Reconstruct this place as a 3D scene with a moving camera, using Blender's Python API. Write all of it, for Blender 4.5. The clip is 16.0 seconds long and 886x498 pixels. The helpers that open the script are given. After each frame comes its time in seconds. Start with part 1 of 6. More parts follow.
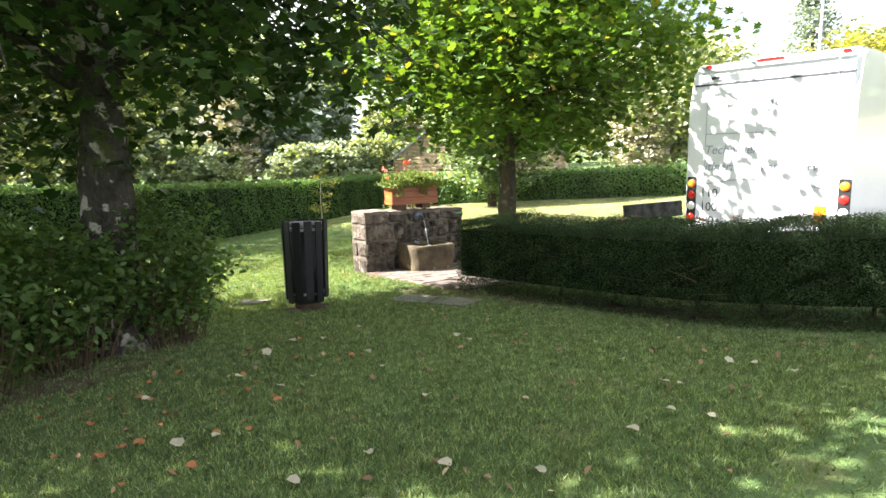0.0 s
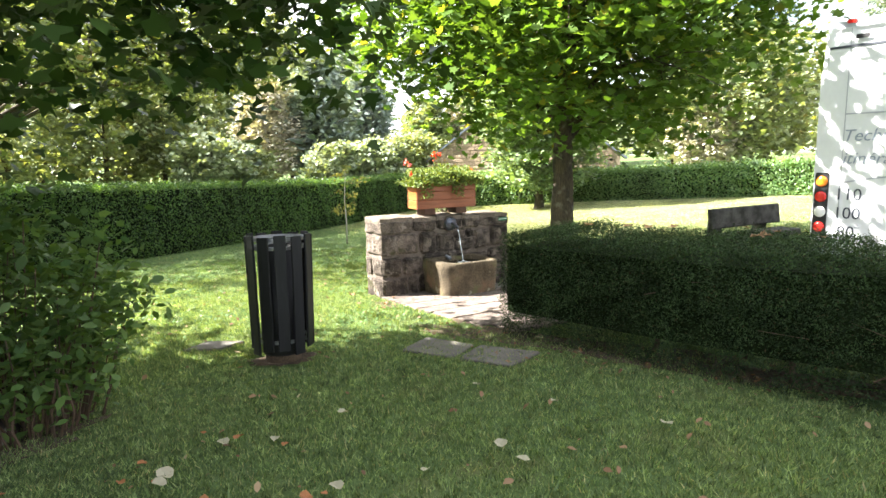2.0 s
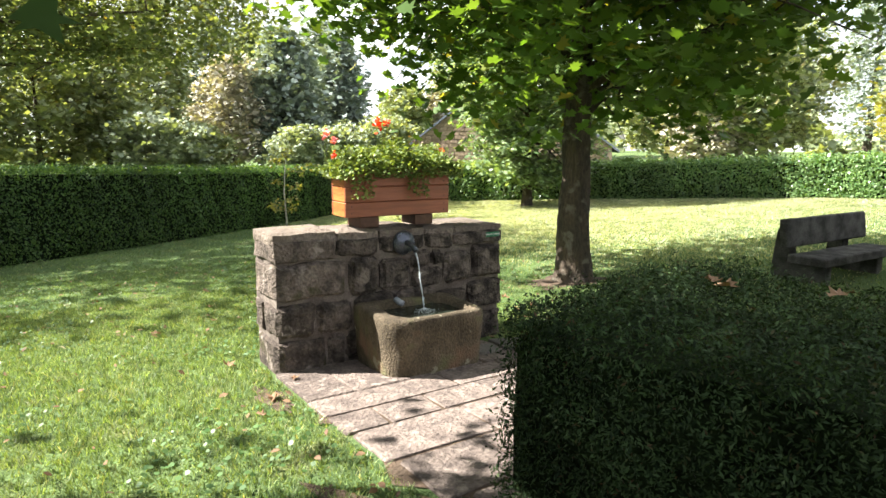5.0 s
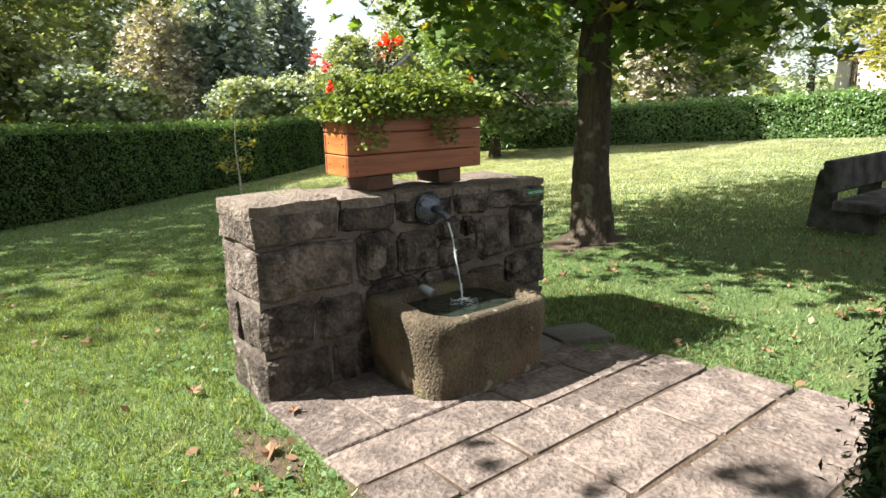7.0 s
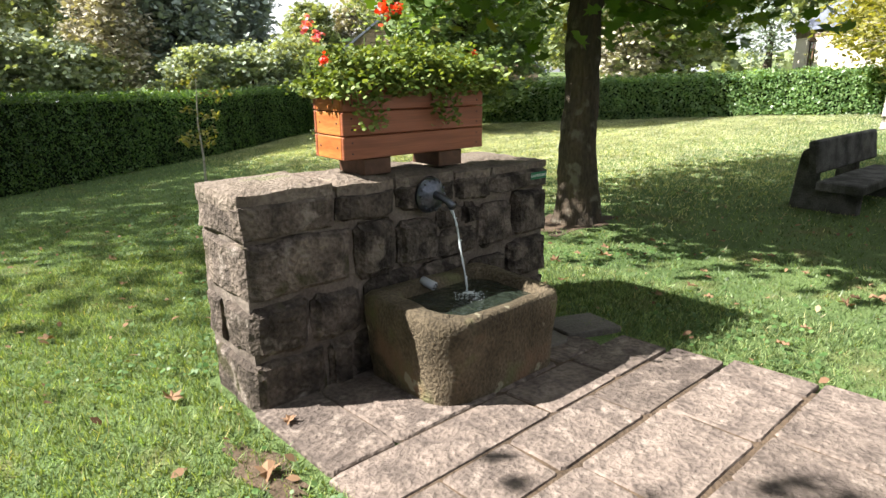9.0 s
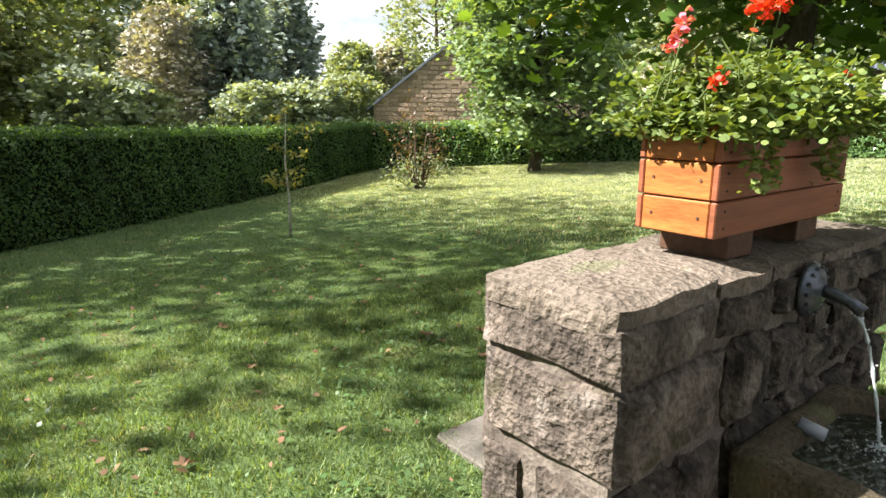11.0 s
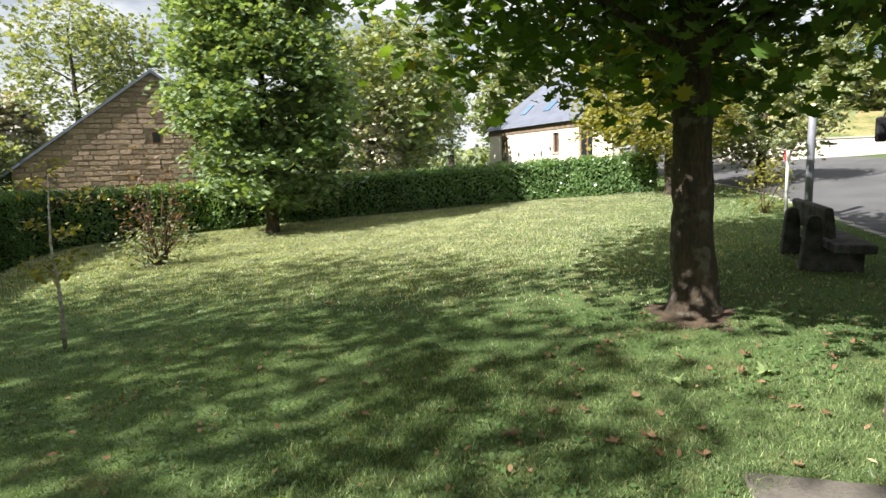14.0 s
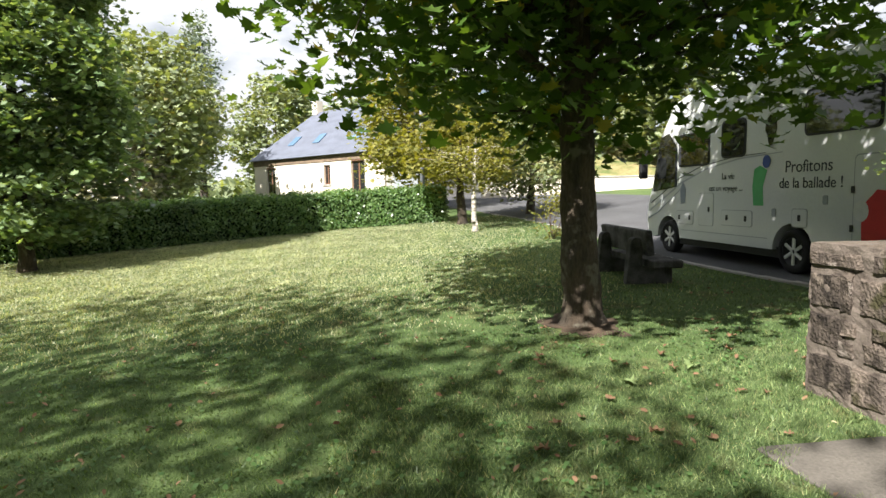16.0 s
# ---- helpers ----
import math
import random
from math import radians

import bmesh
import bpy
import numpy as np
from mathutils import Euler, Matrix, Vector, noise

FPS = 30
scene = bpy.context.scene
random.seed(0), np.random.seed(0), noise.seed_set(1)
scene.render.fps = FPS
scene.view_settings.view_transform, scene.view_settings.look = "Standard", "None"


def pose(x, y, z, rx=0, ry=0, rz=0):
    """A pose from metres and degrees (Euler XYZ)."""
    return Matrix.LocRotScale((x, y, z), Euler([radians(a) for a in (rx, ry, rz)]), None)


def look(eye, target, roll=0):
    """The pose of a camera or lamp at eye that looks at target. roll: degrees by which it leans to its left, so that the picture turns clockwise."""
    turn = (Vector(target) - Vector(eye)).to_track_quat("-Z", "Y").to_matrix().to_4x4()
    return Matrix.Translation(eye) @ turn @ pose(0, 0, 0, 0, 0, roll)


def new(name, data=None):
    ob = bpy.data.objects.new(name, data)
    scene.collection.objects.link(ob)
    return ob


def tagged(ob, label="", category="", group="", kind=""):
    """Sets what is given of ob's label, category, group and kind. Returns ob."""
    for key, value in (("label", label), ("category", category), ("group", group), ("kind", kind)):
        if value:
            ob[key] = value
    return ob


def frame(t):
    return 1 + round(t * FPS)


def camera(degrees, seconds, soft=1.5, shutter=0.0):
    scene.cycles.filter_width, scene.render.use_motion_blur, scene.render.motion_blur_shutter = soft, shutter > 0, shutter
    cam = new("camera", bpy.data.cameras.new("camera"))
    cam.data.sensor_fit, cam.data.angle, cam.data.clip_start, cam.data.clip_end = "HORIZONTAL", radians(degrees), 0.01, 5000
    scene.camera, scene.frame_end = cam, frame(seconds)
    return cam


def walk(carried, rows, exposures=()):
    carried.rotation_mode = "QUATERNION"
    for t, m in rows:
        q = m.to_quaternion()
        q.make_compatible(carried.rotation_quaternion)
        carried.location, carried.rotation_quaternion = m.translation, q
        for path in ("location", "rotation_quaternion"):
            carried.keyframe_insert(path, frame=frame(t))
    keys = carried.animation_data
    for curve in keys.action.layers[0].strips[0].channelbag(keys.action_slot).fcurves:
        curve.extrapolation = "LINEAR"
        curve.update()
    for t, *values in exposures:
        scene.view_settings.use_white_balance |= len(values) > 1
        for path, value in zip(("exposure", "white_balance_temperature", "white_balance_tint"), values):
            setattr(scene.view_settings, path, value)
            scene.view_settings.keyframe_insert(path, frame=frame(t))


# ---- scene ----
cam = camera(72.2, 16.0)
PATH = [
    (0, (0.116, -0.126, 1.426), (1.26, 1.487, 1.127), -0.9),
    (0.5, (0.512, 0.439, 1.338), (1.587, 2.101, 1.049), -0.9),
    (1, (0.86, 0.943, 1.323), (1.88, 2.639, 1.032), -0.8),
    (1.5, (1.171, 1.399, 1.329), (2.19, 3.096, 1.038), -0.8),
    (2, (1.56, 1.843, 1.295), (2.589, 3.532, 0.998), -1.0),
    (2.5, (1.967, 2.258, 1.268), (3.005, 3.942, 0.972), -1.0),
    (3, (2.358, 2.729, 1.266), (3.421, 4.398, 0.972), -0.8),
    (5.5, (3.76, 5.209, 1.07), (4.845, 6.857, 0.742), 0.4),
    (6, (3.841, 5.671, 1.015), (4.933, 7.312, 0.679), -0.1),
    (6.5, (3.901, 5.985, 1.012), (5.055, 7.574, 0.633), -0.6),
    (7, (3.899, 6.108, 1.004), (5.096, 7.639, 0.532), -1.1),
    (7.5, (3.902, 6.122, 1.018), (5.114, 7.608, 0.45), -1.1),
    (8, (3.915, 6.156, 1.04), (5.157, 7.611, 0.455), -1.3),
    (10.3, (3.89, 7.442, 1.003), (5.177, 8.891, 0.508), 0.4),
    (10.5, (3.871, 7.646, 1.028), (5.14, 9.115, 0.547), 0.2),
    (11, (3.739, 8.145, 0.996), (4.963, 9.664, 0.553), 0.1),
    (11.5, (3.572, 8.611, 1.003), (4.785, 10.147, 0.596), -0.4),
    (12, (3.43, 9.063, 1.001), (4.718, 10.549, 0.631), -1.1),
    (12.5, (3.268, 9.51, 0.98), (4.746, 10.814, 0.638), -1.7),
    (13, (3.172, 9.983, 0.942), (4.834, 11.05, 0.625), -1.5),
    (13.5, (3.114, 10.445, 0.96), (4.901, 11.294, 0.666), -1.7),
    (14, (2.99, 10.885, 0.937), (4.86, 11.541, 0.666), -1.8),
    (14.5, (2.985, 11.319, 0.889), (4.922, 11.752, 0.637), -1.6),
    (15, (2.981, 11.699, 0.905), (4.96, 11.873, 0.673), -1.5),
    (15.5, (2.888, 12.124, 0.898), (4.876, 12.071, 0.687), -1.3),
    (16, (2.896, 12.521, 0.866), (4.883, 12.381, 0.684), -0.9),
]
walk(cam, [(t, look(eye, target, roll)) for t, eye, target, roll in PATH],
     exposures=[(0, 2.85), (1, 3.05), (2, 3.1), (3, 2.85), (5.5, 2.3), (8, 1.92), (10.5, 2.0), (11.3, 1.9), (12.2, 1.48), (16, 1.4)])

# ---- light ----
SUN_AZ = (-0.79, 0.61)
SUN_EL = radians(43)
world = bpy.data.worlds.new("sky")
scene.world = world
world.use_nodes = True
wn, wl = world.node_tree.nodes, world.node_tree.links
wn.clear()
w_out, w_bg, w_sky = wn.new("ShaderNodeOutputWorld"), wn.new("ShaderNodeBackground"), wn.new("ShaderNodeTexSky")
w_sky.sky_type, w_sky.sun_disc = "NISHITA", False
w_sky.sun_elevation, w_sky.sun_rotation = SUN_EL, math.atan2(SUN_AZ[0], SUN_AZ[1])
w_sky.air_density, w_sky.dust_density = 1.0, 1.5
w_tc, w_map, w_noise, w_ramp, w_mix = (wn.new("ShaderNodeTexCoord"), wn.new("ShaderNodeMapping"), wn.new("ShaderNodeTexNoise"),
                                       wn.new("ShaderNodeValToRGB"), wn.new("ShaderNodeMix"))
w_map.inputs["Scale"].default_value = (1.6, 1.6, 4.0)
w_noise.inputs["Scale"].default_value, w_noise.inputs["Detail"].default_value = 2.2, 7.0
w_ramp.color_ramp.elements[0].position, w_ramp.color_ramp.elements[1].position = 0.38, 0.54
w_mix.data_type = "RGBA"
w_mix.inputs["B"].default_value = (10.5, 10.7, 11.1, 1)
wl.new(w_tc.outputs["Generated"], w_map.inputs["Vector"])
wl.new(w_map.outputs["Vector"], w_noise.inputs["Vector"])
wl.new(w_noise.outputs["Fac"], w_ramp.inputs["Fac"])
wl.new(w_ramp.outputs["Color"], w_mix.inputs["Factor"])
wl.new(w_sky.outputs["Color"], w_mix.inputs["A"])
wl.new(w_mix.outputs["Result"], w_bg.inputs["Color"])
w_bg.inputs["Strength"].default_value = 0.038
wl.new(w_bg.outputs["Background"], w_out.inputs["Surface"])
sun = new("sun", bpy.data.lights.new("sun", "SUN"))
sun.data.energy, sun.data.angle, sun.data.color = 5.0, radians(0.55), (1.0, 0.955, 0.885)
sun.matrix_world = look((0, 0, 30), (-SUN_AZ[0] * math.cos(SUN_EL), -SUN_AZ[1] * math.cos(SUN_EL), 30 - math.sin(SUN_EL)))

# ---- materials ----
def mat(name, colour, rough=0.8, metal=0.0, spec=0.3, vary=0.25, scale=6.0, fine=60.0, bump=0.3, colour2=None, island=0.0, obj=0.0,
        depth=0.01, stretch=(1, 1, 1), coat=0.0):
    """A surface with broad and fine variation and relief at real-world size."""
    m = bpy.data.materials.new(name)
    m.use_nodes = True
    n, k = m.node_tree.nodes, m.node_tree.links
    b = n["Principled BSDF"]
    tc, mp = n.new("ShaderNodeTexCoord"), n.new("ShaderNodeMapping")
    mp.inputs["Scale"].default_value = stretch
    k.new(tc.outputs["Object"], mp.inputs["Vector"])
    big, small = n.new("ShaderNodeTexNoise"), n.new("ShaderNodeTexNoise")
    for t, s in ((big, scale), (small, fine)):
        t.inputs["Scale"].default_value, t.inputs["Detail"].default_value = s, 6.0
        k.new(mp.outputs["Vector"], t.inputs["Vector"])
    c2 = colour2 or tuple(v * (1 - vary) for v in colour)
    mix = n.new("ShaderNodeMix")
    mix.data_type = "RGBA"
    mix.inputs["A"].default_value, mix.inputs["B"].default_value = (*c2, 1), (*colour, 1)
    ramp = n.new("ShaderNodeMapRange")
    ramp.inputs["From Min"].default_value, ramp.inputs["From Max"].default_value = 0.36, 0.64
    k.new(big.outputs["Fac"], ramp.inputs["Value"])
    k.new(ramp.outputs["Result"], mix.inputs["Factor"])
    value = n.new("ShaderNodeHueSaturation")
    k.new(mix.outputs["Result"], value.inputs["Color"])
    span = n.new("ShaderNodeMapRange")
    span.inputs["From Min"].default_value, span.inputs["From Max"].default_value = 0.3, 0.7
    span.inputs["To Min"].default_value, span.inputs["To Max"].default_value = 1 - vary * 0.6, 1 + vary * 0.6
    k.new(small.outputs["Fac"], span.inputs["Value"])
    last = span.outputs["Result"]
    for amount, node, socket in ((island, "ShaderNodeNewGeometry", "Random Per Island"), (obj, "ShaderNodeObjectInfo", "Random")):
        if amount:
            r, mr, mu = n.new(node), n.new("ShaderNodeMapRange"), n.new("ShaderNodeMath")
            mr.inputs["To Min"].default_value, mr.inputs["To Max"].default_value = 1 - amount, 1 + amount
            k.new(r.outputs[socket], mr.inputs["Value"])
            mu.operation = "MULTIPLY"
            k.new(last, mu.inputs[0])
            k.new(mr.outputs["Result"], mu.inputs[1])
            last = mu.outputs["Value"]
    k.new(last, value.inputs["Value"])
    k.new(value.outputs["Color"], b.inputs["Base Color"])
    b.inputs["Roughness"].default_value, b.inputs["Metallic"].default_value = rough, metal
    b.inputs["Specular IOR Level"].default_value = spec
    b.inputs["Coat Weight"].default_value = coat
    if bump:
        bp = n.new("ShaderNodeBump")
        bp.inputs["Strength"].default_value, bp.inputs["Distance"].default_value = bump, depth
        k.new(small.outputs["Fac"], bp.inputs["Height"])
        k.new(bp.outputs["Normal"], b.inputs["Normal"])
    return m


def leaf_mat(name, dark, light, glow=0.35, rough=0.45, spec=0.35, third=None, patch=0.9, swing=0.3):
    """Leaves: each one with its own tint, light coming through."""
    m = bpy.data.materials.new(name)
    m.use_nodes = True
    n, k = m.node_tree.nodes, m.node_tree.links
    b = n["Principled BSDF"]
    geo, ramp = n.new("ShaderNodeNewGeometry"), n.new("ShaderNodeValToRGB")
    ramp.color_ramp.elements[0].color, ramp.color_ramp.elements[1].color = (*dark, 1), (*light, 1)
    if third:
        ramp.color_ramp.elements[1].position = 0.94
        e = ramp.color_ramp.elements.new(1.0)
        e.color = (*third, 1)
    k.new(geo.outputs["Random Per Island"], ramp.inputs["Fac"])
    tc, nz, hue = n.new("ShaderNodeTexCoord"), n.new("ShaderNodeTexNoise"), n.new("ShaderNodeHueSaturation")
    nz.inputs["Scale"].default_value, nz.inputs["Detail"].default_value = patch, 4
    mr = n.new("ShaderNodeMapRange")
    mr.inputs["From Min"].default_value, mr.inputs["From Max"].default_value = 0.3, 0.7
    mr.inputs["To Min"].default_value, mr.inputs["To Max"].default_value = 1 - swing, 1 + swing
    k.new(tc.outputs["Object"], nz.inputs["Vector"])
    k.new(nz.outputs["Fac"], mr.inputs["Value"])
    k.new(mr.outputs["Result"], hue.inputs["Value"])
    k.new(ramp.outputs["Color"], hue.inputs["Color"])
    k.new(hue.outputs["Color"], b.inputs["Base Color"])
    b.inputs["Roughness"].default_value, b.inputs["Specular IOR Level"].default_value = rough, spec
    tr, mx, out = n.new("ShaderNodeBsdfTranslucent"), n.new("ShaderNodeMixShader"), n["Material Output"]
    warm = n.new("ShaderNodeMix")
    warm.data_type, warm.blend_type = "RGBA", "MULTIPLY"
    warm.inputs["Factor"].default_value = 1.0
    warm.inputs["B"].default_value = (1.9, 1.8, 0.5, 1)
    k.new(hue.outputs["Color"], warm.inputs["A"])
    k.new(warm.outputs["Result"], tr.inputs["Color"])
    mx.inputs["Fac"].default_value = glow
    k.new(b.outputs["BSDF"], mx.inputs[1])
    k.new(tr.outputs["BSDF"], mx.inputs[2])
    k.new(mx.outputs["Shader"], out.inputs["Surface"])
    return m


def lawn_mat():
    m = mat("lawn_soil_and_grass", (0.115, 0.165, 0.06), 0.95, spec=0.1, vary=0.3, scale=0.55, fine=55, bump=0.9, colour2=(0.07, 0.11, 0.04), depth=0.03)
    n, k = m.node_tree.nodes, m.node_tree.links
    b = n["Principled BSDF"]
    old = b.inputs["Base Color"].links[0].from_socket
    tc, nz, mr, mix = n.new("ShaderNodeTexCoord"), n.new("ShaderNodeTexNoise"), n.new("ShaderNodeMapRange"), n.new("ShaderNodeMix")
    nz.inputs["Scale"].default_value, nz.inputs["Detail"].default_value = 2.3, 8
    mr.inputs["From Min"].default_value, mr.inputs["From Max"].default_value = 0.56, 0.72
    mix.data_type = "RGBA"
    mix.inputs["B"].default_value = (0.14, 0.145, 0.06, 1)
    k.new(tc.outputs["Object"], nz.inputs["Vector"])
    k.new(nz.outputs["Fac"], mr.inputs["Value"])
    k.new(mr.outputs["Result"], mix.inputs["Factor"])
    k.new(old, mix.inputs["A"])
    k.new(mix.outputs["Result"], b.inputs["Base Color"])
    return m


LAWN = lawn_mat()
BLADE = leaf_mat("grass_blades", (0.045, 0.088, 0.026), (0.185, 0.26, 0.112), 0.33, 0.45, 0.4, (0.34, 0.31, 0.18), 8.0, 0.62)
TUFT = leaf_mat("grass_tufts", (0.04, 0.075, 0.028), (0.25, 0.315, 0.145), 0.28, 0.6, 0.2, (0.38, 0.32, 0.18), 13.0, 0.6)
# pale blade colour that carries the glare of full sun on the far lawn
BLADE_SUNLIT = leaf_mat("sunlit_pale_grass", (0.24, 0.26, 0.15), (0.50, 0.50, 0.36), 0.35, 0.45, 0.4, (0.55, 0.52, 0.38), 1.4, 0.3)
CLOVER = leaf_mat("clover_leaves", (0.05, 0.11, 0.03), (0.10, 0.17, 0.06), 0.25)
ASPHALT = mat("asphalt", (0.10, 0.10, 0.105), 0.9, vary=0.25, scale=0.7, fine=140, bump=0.4)
KERB = mat("kerb_concrete", (0.42, 0.40, 0.37), 0.9, vary=0.3, scale=2, fine=90)
SOIL = mat("bare_soil", (0.10, 0.07, 0.047), 1.0, vary=0.4, scale=5, fine=50, bump=0.8, depth=0.02)
BARK = mat("maple_bark", (0.085, 0.064, 0.046), 0.95, vary=0.5, scale=7, fine=38, bump=1.0, depth=0.03, stretch=(1, 1, 0.35), colour2=(0.05, 0.042, 0.033))
BARK_LICHEN = mat("lichen_spotted_bark", (0.055, 0.048, 0.04), 0.95, vary=0.4, scale=5.5, fine=34, bump=1.0, depth=0.03, stretch=(1, 1, 0.7), colour2=(0.03, 0.026, 0.022))
BIRCH = mat("pale_bark", (0.55, 0.52, 0.47), 0.8, vary=0.5, scale=9, fine=50, stretch=(0.4, 0.4, 1.6), colour2=(0.22, 0.19, 0.16))
TWIG = mat("twigs", (0.115, 0.075, 0.05), 0.9, vary=0.4, scale=8, fine=60)
# near-black on purpose: the shade deep inside a hedge, as colour
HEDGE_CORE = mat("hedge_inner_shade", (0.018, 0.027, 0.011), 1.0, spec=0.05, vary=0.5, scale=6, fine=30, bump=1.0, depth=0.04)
HEDGE_L = leaf_mat("clipped_hedge_leaves", (0.03, 0.075, 0.022), (0.12, 0.20, 0.065), 0.42, 0.4, 0.3)
HEDGE_B = leaf_mat("laurel_hedge_leaves", (0.06, 0.13, 0.045), (0.21, 0.31, 0.13), 0.4, 0.3, 0.5)
YEW = leaf_mat("yew_needles", (0.011, 0.021, 0.009), (0.05, 0.085, 0.034), 0.15, 0.6, 0.1, (0.06, 0.035, 0.02), 5.0, 0.55)
PRIVET = leaf_mat("privet_leaves", (0.045, 0.095, 0.028), (0.12, 0.19, 0.06), 0.42)
MAPLE = leaf_mat("maple_leaves", (0.05, 0.105, 0.016), (0.11, 0.18, 0.042), 0.4, 0.4, 0.35, (0.28, 0.24, 0.04))
LIMETREE = leaf_mat("broad_dark_leaves", (0.02, 0.05, 0.012), (0.05, 0.09, 0.022), 0.18)
STAR = leaf_mat("sweetgum_leaves", (0.09, 0.155, 0.065), (0.30, 0.38, 0.21), 0.28, 0.3, 0.55)
OAK = leaf_mat("oak_leaves", (0.065, 0.09, 0.045), (0.17, 0.20, 0.105), 0.4, 0.5, 0.3, (0.16, 0.12, 0.04))
# FAR_ leaves: distance haze mixed into the colours, paler than the foliage itself
FAR_GREEN = leaf_mat("haze_paled_green_leaves", (0.13, 0.165, 0.09), (0.32, 0.36, 0.22), 0.26, 0.6, 0.2, (0.2, 0.17, 0.06))
FAR_GREY = leaf_mat("haze_paled_grey_needles", (0.15, 0.19, 0.165), (0.33, 0.385, 0.345), 0.14, 0.6, 0.2)
FAR_PALE = leaf_mat("haze_paled_silver_leaves", (0.17, 0.215, 0.145), (0.35, 0.39, 0.29), 0.2, 0.6, 0.2)
FAR_TAN = leaf_mat("haze_paled_tan_plumes", (0.28, 0.262, 0.205), (0.46, 0.43, 0.36), 0.12, 0.7, 0.1)
YELLOW = leaf_mat("yellowing_leaves", (0.11, 0.125, 0.035), (0.28, 0.26, 0.08), 0.4, 0.5, 0.3)
BROWN_LEAF = leaf_mat("russet_leaves", (0.08, 0.045, 0.028), (0.17, 0.095, 0.05), 0.3)
ORANGE_LEAF = leaf_mat("orange_fallen_leaves", (0.22, 0.075, 0.035), (0.42, 0.19, 0.085), 0.1, 0.7, 0.2)
DRY = leaf_mat("dry_leaves", (0.12, 0.06, 0.035), (0.28, 0.175, 0.105), 0.1, 0.7, 0.2, (0.48, 0.42, 0.26))
PALE_LEAF = leaf_mat("pale_fallen_leaves", (0.30, 0.27, 0.19), (0.44, 0.41, 0.31), 0.1, 0.7, 0.2)
GREEN_FALLEN = leaf_mat("green_fallen_leaves", (0.20, 0.28, 0.11), (0.27, 0.34, 0.15), 0.1, 0.7, 0.2)
GERANIUM = leaf_mat("geranium_leaves", (0.07, 0.12, 0.03), (0.22, 0.27, 0.085), 0.28, 0.5, 0.3)
PETAL = leaf_mat("red_petals", (0.62, 0.03, 0.015), (0.75, 0.10, 0.04), 0.3)
PETAL_PINK = leaf_mat("pink_petals", (0.66, 0.12, 0.18), (0.72, 0.25, 0.30), 0.3)
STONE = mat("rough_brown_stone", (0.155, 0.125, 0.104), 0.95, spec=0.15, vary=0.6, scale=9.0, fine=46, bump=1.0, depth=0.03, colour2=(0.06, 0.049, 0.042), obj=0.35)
# darker version of the wall stone, for the front face
STONE_DARK = mat("dark_brown_stone", (0.125, 0.102, 0.086), 0.95, spec=0.15, vary=0.6, scale=9.0, fine=46, bump=1.0, depth=0.03, colour2=(0.03, 0.025, 0.022), obj=0.35)
MORTAR = mat("sandy_mortar", (0.165, 0.137, 0.116), 0.95, vary=0.35, scale=6, fine=70, bump=0.7, depth=0.012, colour2=(0.095, 0.076, 0.064))
CAPSTONE = mat("weathered_grey_stone", (0.175, 0.145, 0.12), 0.95, spec=0.15, vary=0.5, scale=6.0, fine=42, bump=1.0, depth=0.025, colour2=(0.13, 0.105, 0.085), obj=0.2)
GRANITE = mat("mossy_granite", (0.125, 0.098, 0.064), 0.9, vary=0.7, scale=4.5, fine=70, bump=1.0, depth=0.022, colour2=(0.06, 0.046, 0.028), stretch=(1, 1, 0.8))
FLAG = mat("pinkish_flagstone", (0.175, 0.14, 0.12), 0.92, spec=0.2, vary=0.55, scale=7, fine=38, bump=1.0, depth=0.02, colour2=(0.10, 0.08, 0.07), obj=0.25)
SLAB = mat("grey_flagstone", (0.14, 0.126, 0.11), 0.9, vary=0.3, scale=3.5, fine=50, bump=0.7, depth=0.012, obj=0.15)
# one stained wood in two tones: sunlit orange ends, shaded red-brown front and rim
WOOD = mat("sun_toned_stained_wood", (0.42, 0.155, 0.04), 0.45, spec=0.4, vary=0.3, scale=3.5, fine=26, bump=0.25, depth=0.004, stretch=(1, 1, 7), colour2=(0.27, 0.085, 0.022), obj=0.12)
WOOD_FRONT = mat("shade_toned_stained_wood", (0.30, 0.10, 0.05), 0.45, spec=0.4, vary=0.3, scale=3.5, fine=26, bump=0.25, depth=0.004, stretch=(0.2, 1, 6), colour2=(0.20, 0.065, 0.03), obj=0.12)
WOOD_DARK = mat("dark_stained_wood", (0.10, 0.05, 0.03), 0.6, vary=0.3, scale=5, fine=40)
BLACK = mat("black_painted_metal", (0.018, 0.018, 0.020), 0.45, metal=0.0, spec=0.5, vary=0.3, scale=4, fine=50, bump=0.1)
BIN_SLAT = mat("black_painted_slat", (0.011, 0.011, 0.013), 0.5, spec=0.3, vary=0.35, scale=5, fine=30, bump=0.15, stretch=(1, 1, 0.2), obj=0.2)
STEEL = mat("worn_steel", (0.42, 0.42, 0.44), 0.4, metal=0.9, vary=0.3, scale=10, fine=70, bump=0.1)
LEAD = mat("dark_spout_metal", (0.13, 0.14, 0.17), 0.35, metal=0.8, vary=0.4, scale=14, fine=70, bump=0.3)
BENCH = mat("lichened_concrete", (0.135, 0.13, 0.125), 0.95, spec=0.1, vary=0.45, scale=5, fine=60, bump=0.7, colour2=(0.055, 0.053, 0.05))
VAN = mat("white_coachwork", (0.64, 0.65, 0.66), 0.25, spec=0.5, vary=0.04, scale=1.5, fine=20, bump=0.0, coat=0.4)
VAN_TRIM = mat("grey_van_trim", (0.33, 0.35, 0.38), 0.4, vary=0.1, scale=3, fine=30, bump=0.0)
